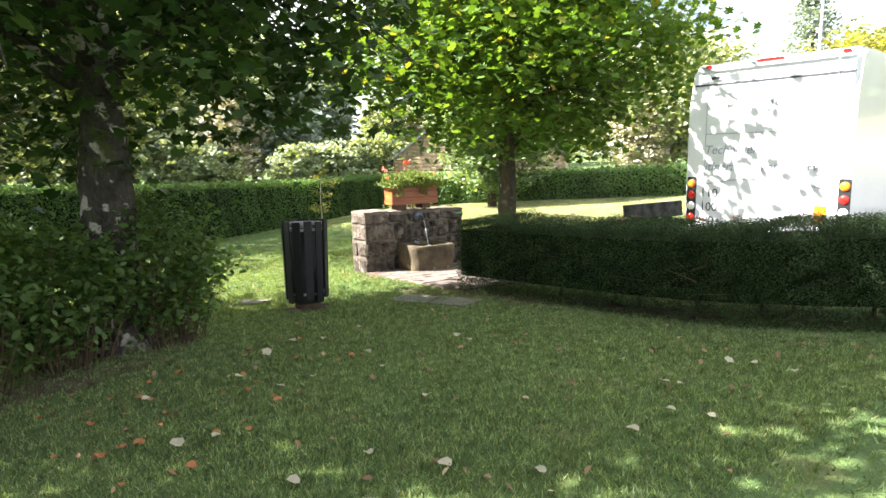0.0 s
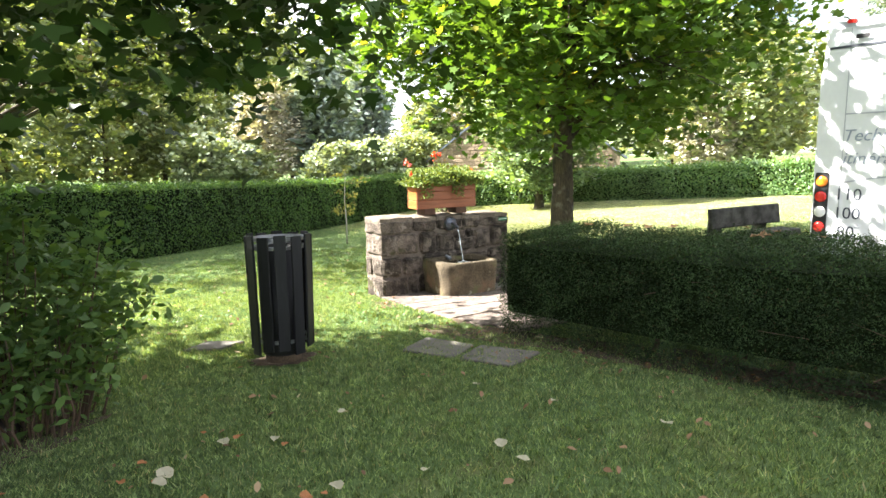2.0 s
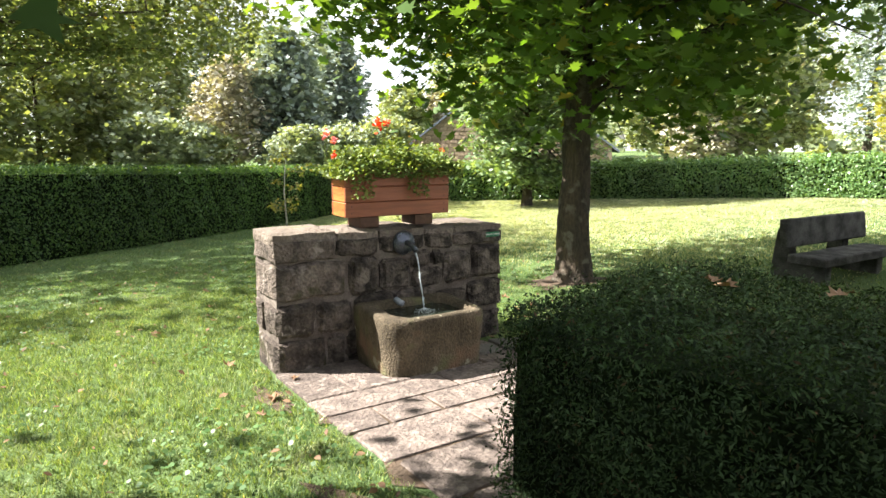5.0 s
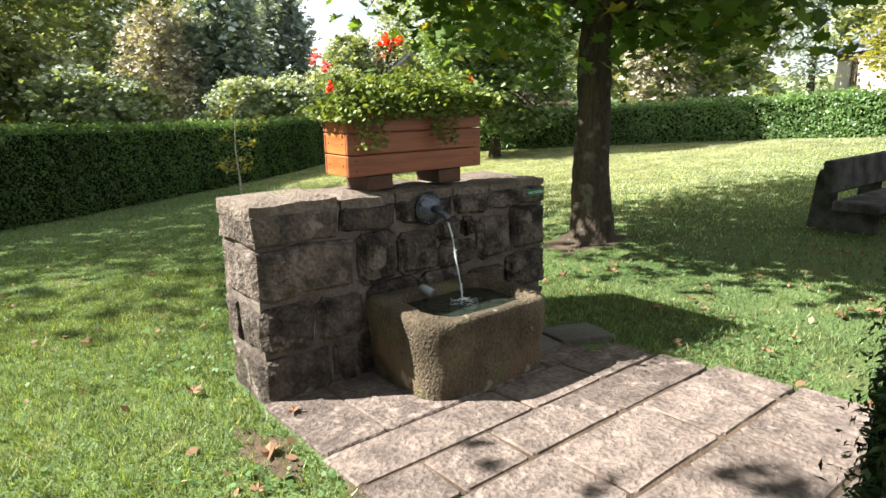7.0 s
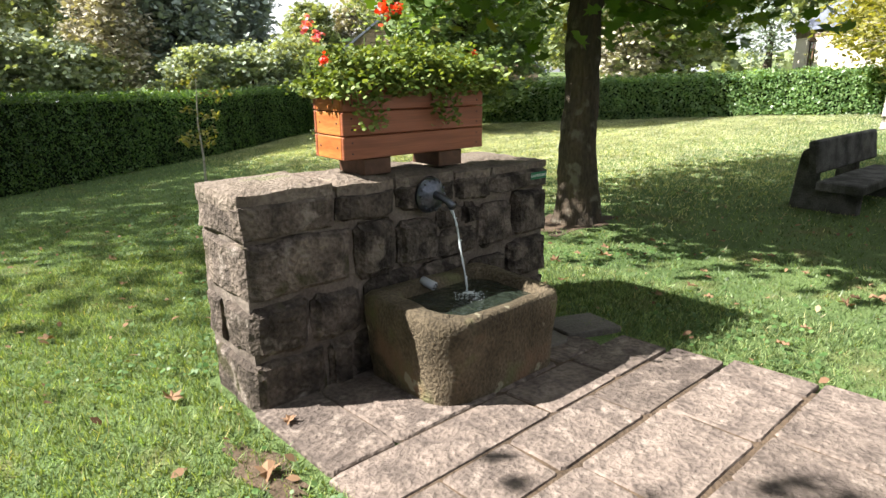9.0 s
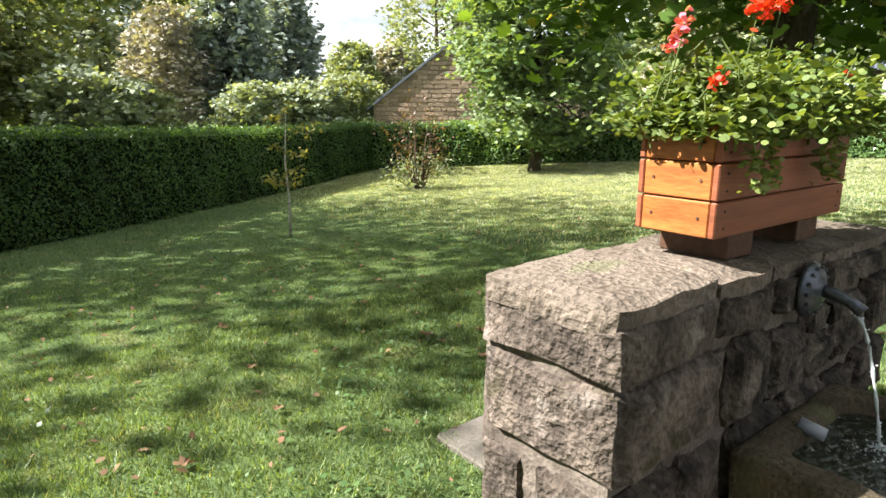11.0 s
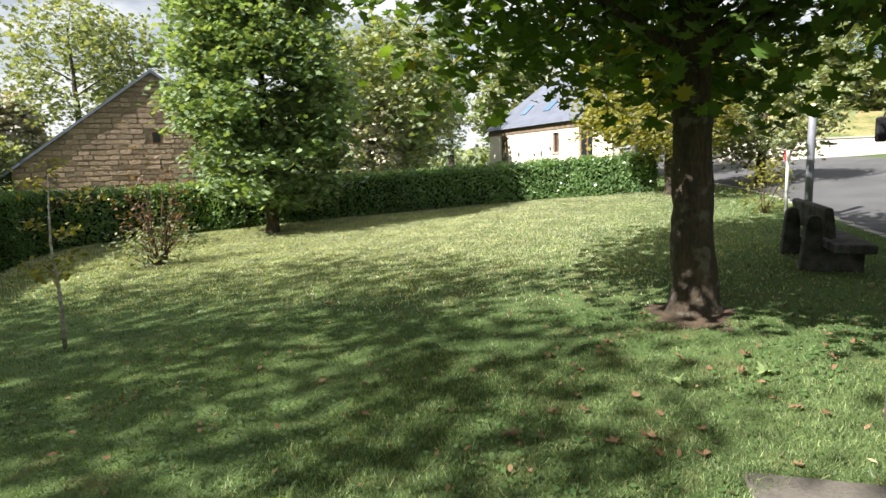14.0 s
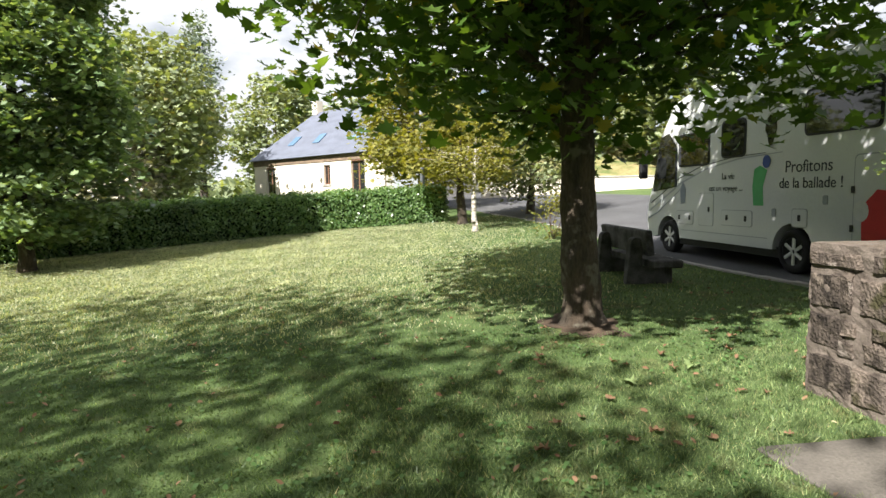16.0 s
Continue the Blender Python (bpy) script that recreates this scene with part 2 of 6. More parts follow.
PLASTIC = mat("black_plastic", (0.02, 0.02, 0.022), 0.5, vary=0.2, scale=8, fine=60, bump=0.1)
RUBBER = mat("tyre_rubber", (0.02, 0.02, 0.02), 0.85, vary=0.3, scale=8, fine=60)
RED_LENS = mat("red_lens", (0.55, 0.02, 0.015), 0.2, spec=0.6, vary=0.1, bump=0.0)
AMBER_LENS = mat("amber_lens", (0.75, 0.22, 0.02), 0.2, spec=0.6, vary=0.1, bump=0.0)
CLEAR_LENS = mat("clear_lens", (0.7, 0.7, 0.68), 0.15, spec=0.6, vary=0.1, bump=0.0)
INK = mat("dark_lettering", (0.05, 0.055, 0.07), 0.5, vary=0.05, bump=0.0)
GREEN_INK = mat("green_print", (0.10, 0.42, 0.16), 0.5, vary=0.1, bump=0.0)
BLUE_INK = mat("blue_print", (0.05, 0.09, 0.30), 0.5, vary=0.1, bump=0.0)
RED_INK = mat("red_print", (0.55, 0.04, 0.04), 0.5, vary=0.1, bump=0.0)
GREY_INK = mat("grey_print", (0.25, 0.28, 0.33), 0.5, vary=0.1, bump=0.0)
SIGN_GREEN = mat("green_sign_plate", (0.02, 0.14, 0.07), 0.4, vary=0.1, bump=0.0)
RENDER = mat("cream_wall_render", (0.78, 0.70, 0.60), 0.9, vary=0.08, scale=0.7, fine=30, bump=0.2)
SLATE = mat("blue_grey_slate", (0.14, 0.155, 0.20), 0.6, vary=0.2, scale=0.8, fine=14, bump=0.4, stretch=(1, 1, 3), depth=0.02)
BARN_STONE = mat("brown_schist_masonry", (0.30, 0.22, 0.155), 0.95, vary=0.3, scale=2.5, fine=16, bump=0.8, depth=0.03, colour2=(0.19, 0.14, 0.105), obj=0.3)
BARN_MORTAR = mat("barn_mortar", (0.24, 0.185, 0.14), 0.95, vary=0.3, scale=2, fine=16, bump=0.5)
DARK_WOOD = mat("brown_shutter_wood", (0.17, 0.09, 0.055), 0.6, vary=0.2, scale=3, fine=20)
POST = mat("grey_galvanised_post", (0.30, 0.31, 0.36), 0.5, metal=0.3, vary=0.15, scale=4, fine=40, bump=0.1)
WHITE_POST = mat("white_post_paint", (0.75, 0.74, 0.72), 0.6, vary=0.1, scale=4, fine=40, bump=0.1)


def glass_mat(name, tint=(0.9, 0.95, 0.95), dark=None):
    m = bpy.data.materials.new(name)
    m.use_nodes = True
    b = m.node_tree.nodes["Principled BSDF"]
    b.inputs["Roughness"].default_value = 0.03
    if dark:
        b.inputs["Base Color"].default_value, b.inputs["Specular IOR Level"].default_value = (*dark, 1), 0.7
    else:
        b.inputs["Base Color"].default_value, b.inputs["Transmission Weight"].default_value = (*tint, 1), 1.0
    return m


GLASS = glass_mat("tinted_window", dark=(0.02, 0.022, 0.022))
SKYGLASS = glass_mat("roof_window_glass", dark=(0.12, 0.2, 0.3))
WATER = glass_mat("clear_water", (0.85, 0.95, 0.93))
WATER.node_tree.nodes["Principled BSDF"].inputs["IOR"].default_value = 1.33
JET = glass_mat("falling_water", (0.95, 0.98, 1.0))
JET.node_tree.nodes["Principled BSDF"].inputs["Transmission Weight"].default_value = 0.35
JET.node_tree.nodes["Principled BSDF"].inputs["Base Color"].default_value = (0.8, 0.86, 0.9, 1)
FOAM = mat("white_water_foam", (0.75, 0.8, 0.82), 0.3, vary=0.2, scale=30, fine=120, bump=0.4)


def ripples(m):
    n, k = m.node_tree.nodes, m.node_tree.links
    tc, nz, bp = n.new("ShaderNodeTexCoord"), n.new("ShaderNodeTexNoise"), n.new("ShaderNodeBump")
    nz.inputs["Scale"].default_value = 22
    nz.inputs["Detail"].default_value = 4
    bp.inputs["Strength"].default_value, bp.inputs["Distance"].default_value = 1.0, 0.035
    k.new(tc.outputs["Object"], nz.inputs["Vector"])
    k.new(nz.outputs["Fac"], bp.inputs["Height"])
    k.new(bp.outputs["Normal"], n["Principled BSDF"].inputs["Normal"])
    return m


POOL = ripples(glass_mat("dark_rippled_water", dark=(0.018, 0.024, 0.018)))


def lichen(m, colour, low, high, scale):
    """Crusts with an outline of their own over a bark or stone."""
    n, k = m.node_tree.nodes, m.node_tree.links
    b = n["Principled BSDF"]
    old = b.inputs["Base Color"].links[0].from_socket
    tc, nz, mr, mix = n.new("ShaderNodeTexCoord"), n.new("ShaderNodeTexNoise"), n.new("ShaderNodeMapRange"), n.new("ShaderNodeMix")
    nz.inputs["Scale"].default_value, nz.inputs["Detail"].default_value = scale, 5
    mr.inputs["From Min"].default_value, mr.inputs["From Max"].default_value = low, high
    mix.data_type = "RGBA"
    mix.inputs["B"].default_value = (*colour, 1)
    k.new(tc.outputs["Object"], nz.inputs["Vector"])
    k.new(nz.outputs["Fac"], mr.inputs["Value"])
    k.new(mr.outputs["Result"], mix.inputs["Factor"])
    k.new(old, mix.inputs["A"])
    k.new(mix.outputs["Result"], b.inputs["Base Color"])


lichen(BARK_LICHEN, (0.34, 0.32, 0.28), 0.56, 0.60, 5.5)
lichen(BARK_LICHEN, (0.05, 0.06, 0.02), 0.58, 0.66, 2.6)
lichen(BARK, (0.15, 0.135, 0.105), 0.57, 0.66, 6.0)
lichen(STONE, (0.24, 0.205, 0.18), 0.58, 0.66, 7.0)
lichen(STONE, (0.06, 0.055, 0.03), 0.60, 0.68, 4.0)
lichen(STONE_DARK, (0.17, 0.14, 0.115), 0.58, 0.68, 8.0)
lichen(CAPSTONE, (0.16, 0.15, 0.10), 0.60, 0.68, 6.0)
lichen(FLAG, (0.26, 0.215, 0.185), 0.58, 0.72, 12.0)
lichen(GRANITE, (0.12, 0.115, 0.055), 0.55, 0.66, 4.0)
lichen(GRANITE, (0.17, 0.105, 0.065), 0.57, 0.70, 3.1)
lichen(GRANITE, (0.26, 0.24, 0.17), 0.66, 0.68, 5.0)

# ---- helpers of this scene ----
RNG = np.random.default_rng(7)


def thing(name, at, label, category, group="", rz=0.0, kind=""):
    e = new(name)
    e.empty_display_size = 0.1
    e.matrix_world = pose(*at, 0, 0, rz)
    return tagged(e, label, category, group, kind)


def finish(name, me, material, parent=None, label="", smooth=False):
    me.materials.append(material)
    if smooth:
        me.polygons.foreach_set("use_smooth", [True] * len(me.polygons))
    ob = new(name, me)
    if parent:
        ob.parent = parent
    if label:
        ob["label"] = label
    return ob


def part(name, bm, material, parent=None, label="", smooth=False):
    me = bpy.data.meshes.new(name)
    bm.to_mesh(me)
    bm.free()
    return finish(name, me, material, parent, label, smooth)


def box_bm(x0, x1, y0, y1, z0, z1, bevel=0.0, bm=None, seg=1):
    own = bm is None
    b = bmesh.new()
    bmesh.ops.create_cube(b, size=1)
    for v in b.verts:
        v.co = Vector(((x0 + x1) / 2 + v.co.x * (x1 - x0), (y0 + y1) / 2 + v.co.y * (y1 - y0), (z0 + z1) / 2 + v.co.z * (z1 - z0)))
    if bevel:
        bmesh.ops.bevel(b, geom=b.edges[:], offset=bevel, segments=seg, profile=0.5, affect="EDGES")
    if own:
        return b
    me = bpy.data.meshes.new("t")
    b.to_mesh(me)
    b.free()
    bm.from_mesh(me)
    bpy.data.meshes.remove(me)
    return bm


def rough(bm, amount, scale=6.0, cuts=0, seed=0.0):
    """Uneven hand-cut faces."""
    if cuts:
        bmesh.ops.subdivide_edges(bm, edges=bm.edges[:], cuts=cuts, use_grid_fill=True)
    bm.normal_update()
    for v in bm.verts:
        v.co += v.normal * amount * noise.noise(v.co * scale + Vector((seed, seed * 1.7, 3.1)))
    return bm


def tube(bm, pts, radii, seg=8, cap=True):
    rings = []
    pts = [Vector(p) for p in pts]
    for i, p in enumerate(pts):
        d = (pts[min(i + 1, len(pts) - 1)] - pts[max(i - 1, 0)]).normalized()
        a = d.orthogonal().normalized() if abs(d.z) < 0.95 else Vector((1, 0, 0)) - d * d.x
        a.normalize()
        c = d.cross(a)
        rings.append([bm.verts.new(p + (a * math.cos(u) + c * math.sin(u)) * radii[i]) for u in (2 * math.pi * j / seg for j in range(seg))])
    for r, s in zip(rings, rings[1:]):
        for j in range(seg):
            bm.faces.new((r[j], r[(j + 1) % seg], s[(j + 1) % seg], s[j]))
    if cap:
        bm.faces.new(rings[0][::-1])
        bm.faces.new(rings[-1])
    return bm


def prism(bm, outline, y0, y1):
    """A solid from an outline in x and z, between two depths."""
    a, b = [bm.verts.new((x, y0, z)) for x, z in outline], [bm.verts.new((x, y1, z)) for x, z in outline]
    n = len(outline)
    bm.faces.new(a)
    bm.faces.new(b[::-1])
    for i in range(n):
        bm.faces.new((a[i], b[i], b[(i + 1) % n], a[(i + 1) % n]))
    bmesh.ops.recalc_face_normals(bm, faces=bm.faces[:])
    return bm


def lathe(bm, profile, seg=24, at=(0, 0, 0), flip=None, ring=False):
    """Turned about z, or about another axis by the matrix flip."""
    rings = []
    for r, z in profile:
        row = []
        for j in range(seg):
            u = 2 * math.pi * j / seg
            p = Vector((r * math.cos(u), r * math.sin(u), z))
            row.append(bm.verts.new((flip @ p if flip else p) + Vector(at)))
        rings.append(row)
    for r, s in zip(rings, rings[1:]):
        for j in range(seg):
            bm.faces.new((r[j], r[(j + 1) % seg], s[(j + 1) % seg], s[j]))
    if ring:
        for j in range(seg):
            bm.faces.new((rings[-1][j], rings[-1][(j + 1) % seg], rings[0][(j + 1) % seg], rings[0][j]))
    else:
        bm.faces.new(rings[0][::-1])
        bm.faces.new(rings[-1])
    return bm


# leaf outlines, one unit long, in the leaf's own plane with a little curl
LEAF = {
    "round": np.array([[0, -0.5, 0], [0.36, -0.42, 0.05], [0.52, -0.05, 0.08], [0.36, 0.34, 0.05], [0, 0.5, 0.08], [-0.36, 0.34, 0.05], [-0.52, -0.05, 0.08], [-0.36, -0.42, 0.05]]),
    "blade": np.array([[0, -0.5, 0], [0.12, 0.5, 0.1], [-0.12, 0.5, 0.1]]) * 1.0,
    "oval": np.array([[0, -0.5, 0], [0.26, -0.08, 0.07], [0.2, 0.28, 0.04], [0, 0.5, -0.06], [-0.2, 0.28, 0.04], [-0.26, -0.08, 0.07]]),
    "needle": np.array([[0, -0.5, 0], [0.16, 0.0, 0.06], [0, 0.5, -0.05], [-0.16, 0.0, 0.06]]),
    "maple": np.array([[0, -0.5, 0], [0.28, -0.42, 0.05], [0.22, -0.2, 0.0], [0.52, -0.08, 0.1], [0.24, 0.1, 0.0], [0.3, 0.34, 0.06], [0.1, 0.24, 0.0],
                       [0, 0.55, -0.08], [-0.1, 0.24, 0.0], [-0.3, 0.34, 0.06], [-0.24, 0.1, 0.0], [-0.52, -0.08, 0.1], [-0.22, -0.2, 0.0], [-0.28, -0.42, 0.05]]),
    "clump": np.array([[0, -0.5, 0], [0.34, -0.36, 0.1], [0.22, -0.1, 0], [0.5, 0.1, -0.08], [0.16, 0.2, 0.05], [0.12, 0.5, -0.1], [-0.14, 0.22, 0.04],
                       [-0.46, 0.28, 0.1], [-0.26, -0.02, 0.0], [-0.42, -0.26, -0.1]]),
}


def leaves(name, centres, sizes, shape, material, parent=None, flat=0.3, label="", face=None, rng=None):
    """One mesh of many single leaves. flat: how far they lie level; face: directions that they look towards."""
    rng = rng or RNG
    base = LEAF[shape]
    n, k = len(centres), len(base)
    up = rng.normal(size=(n, 3))
    up /= np.linalg.norm(up, axis=1)[:, None] + 1e-9
    if face is not None:
        up = up * (1 - flat) + face * flat * 1.6
    else:
        up[:, 2] = np.abs(up[:, 2]) + flat * 2
    up /= np.linalg.norm(up, axis=1)[:, None] + 1e-9
    t = rng.normal(size=(n, 3))
    t -= up * (t * up).sum(1)[:, None]
    t /= np.linalg.norm(t, axis=1)[:, None] + 1e-9
    s = np.cross(up, t)
    size = np.broadcast_to(np.asarray(sizes, float), (n,))[:, None, None]
    v = centres[:, None, :] + size * (base[None, :, 0:1] * s[:, None] + base[None, :, 1:2] * t[:, None] + base[None, :, 2:3] * up[:, None])
    me = bpy.data.meshes.new(name)
    me.vertices.add(n * k)
    me.vertices.foreach_set("co", v.reshape(-1).astype(np.float32))
    me.loops.add(n * k)
    me.loops.foreach_set("vertex_index", np.arange(n * k, dtype=np.int32))
    me.polygons.add(n)
    me.polygons.foreach_set("loop_start", np.arange(0, n * k, k, dtype=np.int32))
    me.update(calc_edges=True)
    return finish(name, me, material, parent, label)


def soft(v):
    return np.log1p(np.exp(np.clip(v, -50, 50)))


def g(x, y):
    """Height of the ground."""
    x, y = np.asarray(x, float), np.asarray(y, float)
    yy = np.clip(y, -14, 200)
    a = -1.25 + 0.15 * soft((-0.058 * yy + 1.25) / 0.15)
    xx = np.clip(x, -100, 62)
    dips = -0.09 * np.exp(-((x - 6.4) ** 2 / 3 + (y - 10.7) ** 2 / 1.6)) - 0.11 * np.exp(-((x - 5.9) ** 2 / 3 + (y - 3.4) ** 2 / 4))
    return a + dips + 0.06 * soft((xx - 12) / 1.5) - 0.33 * np.exp(-((x - 16) ** 2 / 40 + (y - 5.5) ** 2 / 12))


def gz(x, y):
    return float(g(x, y))


def grid(name, xs, ys, height, material, keep=None, bump=0.0):
    X, Y = np.meshgrid(xs, ys)
    Z = height(X, Y)
    nx, ny = len(xs), len(ys)
    if bump:
        Z = Z + bump * (np.sin(X * 1.9 + 0.7 * np.sin(Y * 1.1)) * np.sin(Y * 2.3 + 0.5 * np.sin(X * 1.7)))
    i = np.arange(nx * ny).reshape(ny, nx)
    q = np.stack([i[:-1, :-1], i[:-1, 1:], i[1:, 1:], i[1:, :-1]], -1).reshape(-1, 4)
    me = bpy.data.meshes.new(name)
    me.from_pydata(np.stack([X, Y, Z], -1).reshape(-1, 3).tolist(), [], q.tolist())
    return finish(name, me, material, smooth=True)


def text_mesh(words, size, material, name, parent, m, label="", thick=0.002, shear=0.0):
    """Built-in font, as a thin solid."""
    c = bpy.data.curves.new(name, "FONT")
    c.body, c.size, c.extrude, c.align_x, c.align_y, c.shear = words, size, thick, "CENTER", "CENTER", shear
    tmp = bpy.data.objects.new(name, c)
    scene.collection.objects.link(tmp)
    me = bpy.data.meshes.new_from_object(tmp.evaluated_get(bpy.context.evaluated_depsgraph_get()))
    bpy.data.objects.remove(tmp)
    bpy.data.curves.remove(c)
    me.materials.clear()
    ob = finish(name, me, material, parent, label)
    ob.matrix_local = m
    return ob


# ---- plants ----
def crown_points(rng, clumps, per, spread):
    pts = rng.normal(size=(len(clumps), per, 3)) * np.asarray(spread)
    return (clumps[:, None, :] + pts).reshape(-1, 3)


def tree(name, x, y, label, category="tree", height=9.0, trunk_r=0.2, clear=2.2, crown=(3.2, 3.2, 3.0), clumps=120, per=45, spread=(0.45, 0.45, 0.25),
         size=0.13, shape="maple", leaf=None, bark=None, limbs=9, lean=(0, 0), seed=1, z=None, shift=(0, 0), cone=0.0, flat=0.35, hollow=0.45, kind="", group="",
         low=None, twigs=True):
    """A tapered trunk with a root flare, limbs that reach the clumps, and a crown of single leaves."""
    rng = np.random.default_rng(seed)
    z0 = gz(x, y) - 0.03 if z is None else z
    e = thing(name, (x, y, z0), label, category, group, kind=kind)
    mid = clear + crown[2]
    u = rng.normal(size=(clumps, 3))
    u /= np.linalg.norm(u, axis=1)[:, None]
    r = (hollow + (1 - hollow) * rng.random(clumps) ** 0.6)[:, None]
    c = u * r
    w = 1 - cone * (c[:, 2:3] + 1) / 2
    c = c * np.concatenate([w, w, np.ones_like(w)], 1) * np.array(crown) + np.array([shift[0], shift[1], mid])
    if low is not None:
        c = c[c[:, 2] > low]
    bm = bmesh.new()
    top = clear + crown[2] * (1.55 if not cone else 1.9)
    n = 11
    tp, tr = [], []
    for i in range(n):
        s = i / (n - 1)
        flare = 1 + 0.7 * math.exp(-s * top / 0.22)
        tp.append((lean[0] * s + 0.05 * math.sin(3 * s + seed), lean[1] * s + 0.05 * math.cos(4 * s + seed), s * top))
        tr.append(trunk_r * (flare * (1 - 0.2 * s * top / max(clear, 1) if s * top < clear else 0.8 * (1 - 0.9 * (s * top - clear) / max(top - clear, 0.1)))) + 0.008)
    zs = [0, 0.06, 0.15, 0.3]
    bm2 = bmesh.new()
    tp2 = [(tp[0][0], tp[0][1], q) for q in zs] + tp[1:]
    tr2 = [trunk_r * (1 + 0.5 * math.exp(-q / 0.13)) for q in zs] + tr[1:]
    tube(bm2, tp2, tr2, 18)
    bmesh.ops.subdivide_edges(bm2, edges=[ed for ed in bm2.edges if abs(ed.verts[0].co.z - ed.verts[1].co.z) > 0.2], cuts=4)
    bm2.normal_update()
    for v in bm2.verts:
        v.co += v.normal * trunk_r * (0.22 * noise.noise(Vector((v.co.x * 5, v.co.y * 5, v.co.z * 1.6 + seed))) + 0.1 * noise.noise(v.co * 14))
    part("trunk", bm2, bark or BARK, e, smooth=True)
    order = rng.permutation(len(c))[:limbs]
    for j in order:
        t = Vector(c[j])
        s = min(0.95, max(0.25, (t.z - 0.35 * math.hypot(t.x, t.y)) / top))
        i = s * (n - 1)
        a = Vector(tp[int(i)]).lerp(Vector(tp[min(int(i) + 1, n - 1)]), i - int(i))
        q = a.lerp(t, 0.5) + Vector((0, 0, 0.12 * (t - a).length))
        bl = bmesh.new()
        rr = max(0.012, trunk_r * 0.32 * (1 - s * 0.5))
        tube(bl, [a, a.lerp(q, 0.5) + Vector((0, 0, 0.03)), q, q.lerp(t, 0.5), t], [rr, rr * 0.8, rr * 0.6, rr * 0.4, 0.006], 7)
        if twigs:
            for f in range(5):
                o = q.lerp(t, rng.random())
                d = Vector(rng.normal(size=3)) * 0.45 + (t - q).normalized() * 0.4
                tube(bl, [o, o + d * 0.5 + Vector((0, 0, 0.05)), o + d], [rr * 0.3, rr * 0.2, 0.004], 5)
        part("limb", bl, bark or BARK, e, smooth=True)
    p = crown_points(rng, c, per, spread)
    leaves("crown", p, size * rng.uniform(0.65, 1.2, len(p)), shape, leaf or MAPLE, e, flat, rng=rng)
    return e


def hedge(name, line, thick, top, label, leaf, size, count, shape="oval", core=True, seed=3, side_in=0.05, fuzz=0.05, kind="", bottom=0.0, thin=0.0):
    """A clipped hedge along a line of plan points; top is its height over the ground, or a function of the way along."""
    rng = np.random.default_rng(seed)
    line = [np.array(p, float) for p in line]
    e = thing(name, (line[0][0], line[0][1], gz(*line[0])), label, "hedge", kind=kind)
    base = np.array([line[0][0], line[0][1], gz(*line[0])])
    fine = []
    for a, b in zip(line, line[1:]):
        m = max(2, int(np.linalg.norm(b - a) / 0.5))
        fine += [a + (b - a) * i / m for i in range(m)]
    fine.append(line[-1])
    fine = np.array(fine)
    tang = np.gradient(fine, axis=0)
    tang /= np.linalg.norm(tang, axis=1)[:, None]
    side = np.stack([-tang[:, 1], tang[:, 0]], 1)
    hs = np.array([top(i / (len(fine) - 1)) if callable(top) else top for i in range(len(fine))])
    gs = g(fine[:, 0], fine[:, 1])
    # solid dark core, so gaps between the leaves read as inner shade
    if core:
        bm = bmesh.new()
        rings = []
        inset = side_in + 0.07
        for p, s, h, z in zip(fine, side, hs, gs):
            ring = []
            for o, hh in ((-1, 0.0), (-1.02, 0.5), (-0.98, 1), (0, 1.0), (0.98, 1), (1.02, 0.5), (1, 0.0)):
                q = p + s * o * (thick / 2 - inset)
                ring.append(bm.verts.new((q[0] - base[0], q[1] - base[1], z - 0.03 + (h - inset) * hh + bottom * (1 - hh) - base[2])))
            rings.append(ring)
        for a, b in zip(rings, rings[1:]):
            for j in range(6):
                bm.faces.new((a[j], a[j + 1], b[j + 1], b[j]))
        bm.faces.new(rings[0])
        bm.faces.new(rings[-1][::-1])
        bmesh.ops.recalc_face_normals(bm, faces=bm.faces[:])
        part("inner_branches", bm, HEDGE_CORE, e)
    # leaves on both sides, the top and both ends
    n = len(fine)
    f = rng.random(count) * (n - 1)
    i = f.astype(int).clip(0, n - 2)
    w = (f - i)[:, None]
    p = fine[i] * (1 - w) + fine[i + 1] * w
    s, t, h, z = side[i], tang[i], hs[i], gs[i] * (1 - w[:, 0]) + gs[i + 1] * w[:, 0]
    u = rng.random(count)
    per = 2 * h + thick
    which = u * per
    left, right = which < h, (which >= h) & (which < 2 * h)
    off = np.where(left, thick / 2, np.where(right, -thick / 2, (rng.random(count) - 0.5) * thick))
    up = np.where(left, which, np.where(right, which - h, h))
    up = np.where(left | right, up, h)
    wave = 0.03 * np.sin(f * 2.1) + 0.02 * np.sin(f * 5.3 + up * 4) + rng.normal(size=count) * fuzz - side_in
    off = np.where(left, off + wave, np.where(right, off - wave, off))
    up = np.where(left | right, up, up + wave)
    face = np.zeros((count, 3))
    face[:, :2] = np.where(left[:, None], s, np.where(right[:, None], -s, 0))
    face[:, 2] = np.where(left | right, 0.35, 1.0)
    ends = rng.random(count) < (2 * thick * hs.mean()) / (per.mean() * 0.5 * n + 2 * thick * hs.mean())
    last = rng.random(count) < 0.5
    k = np.where(last, n - 1, 0)
    q = fine[k] + np.where(last, 1, -1)[:, None] * tang[k] * (rng.normal(size=count) * fuzz - side_in)[:, None] + side[k] * ((rng.random(count) - 0.5) * thick)[:, None]
    p = np.where(ends[:, None], q, p + s * off[:, None])
    zz = np.where(ends, gs[k] + rng.random(count) * hs[k], z + up)
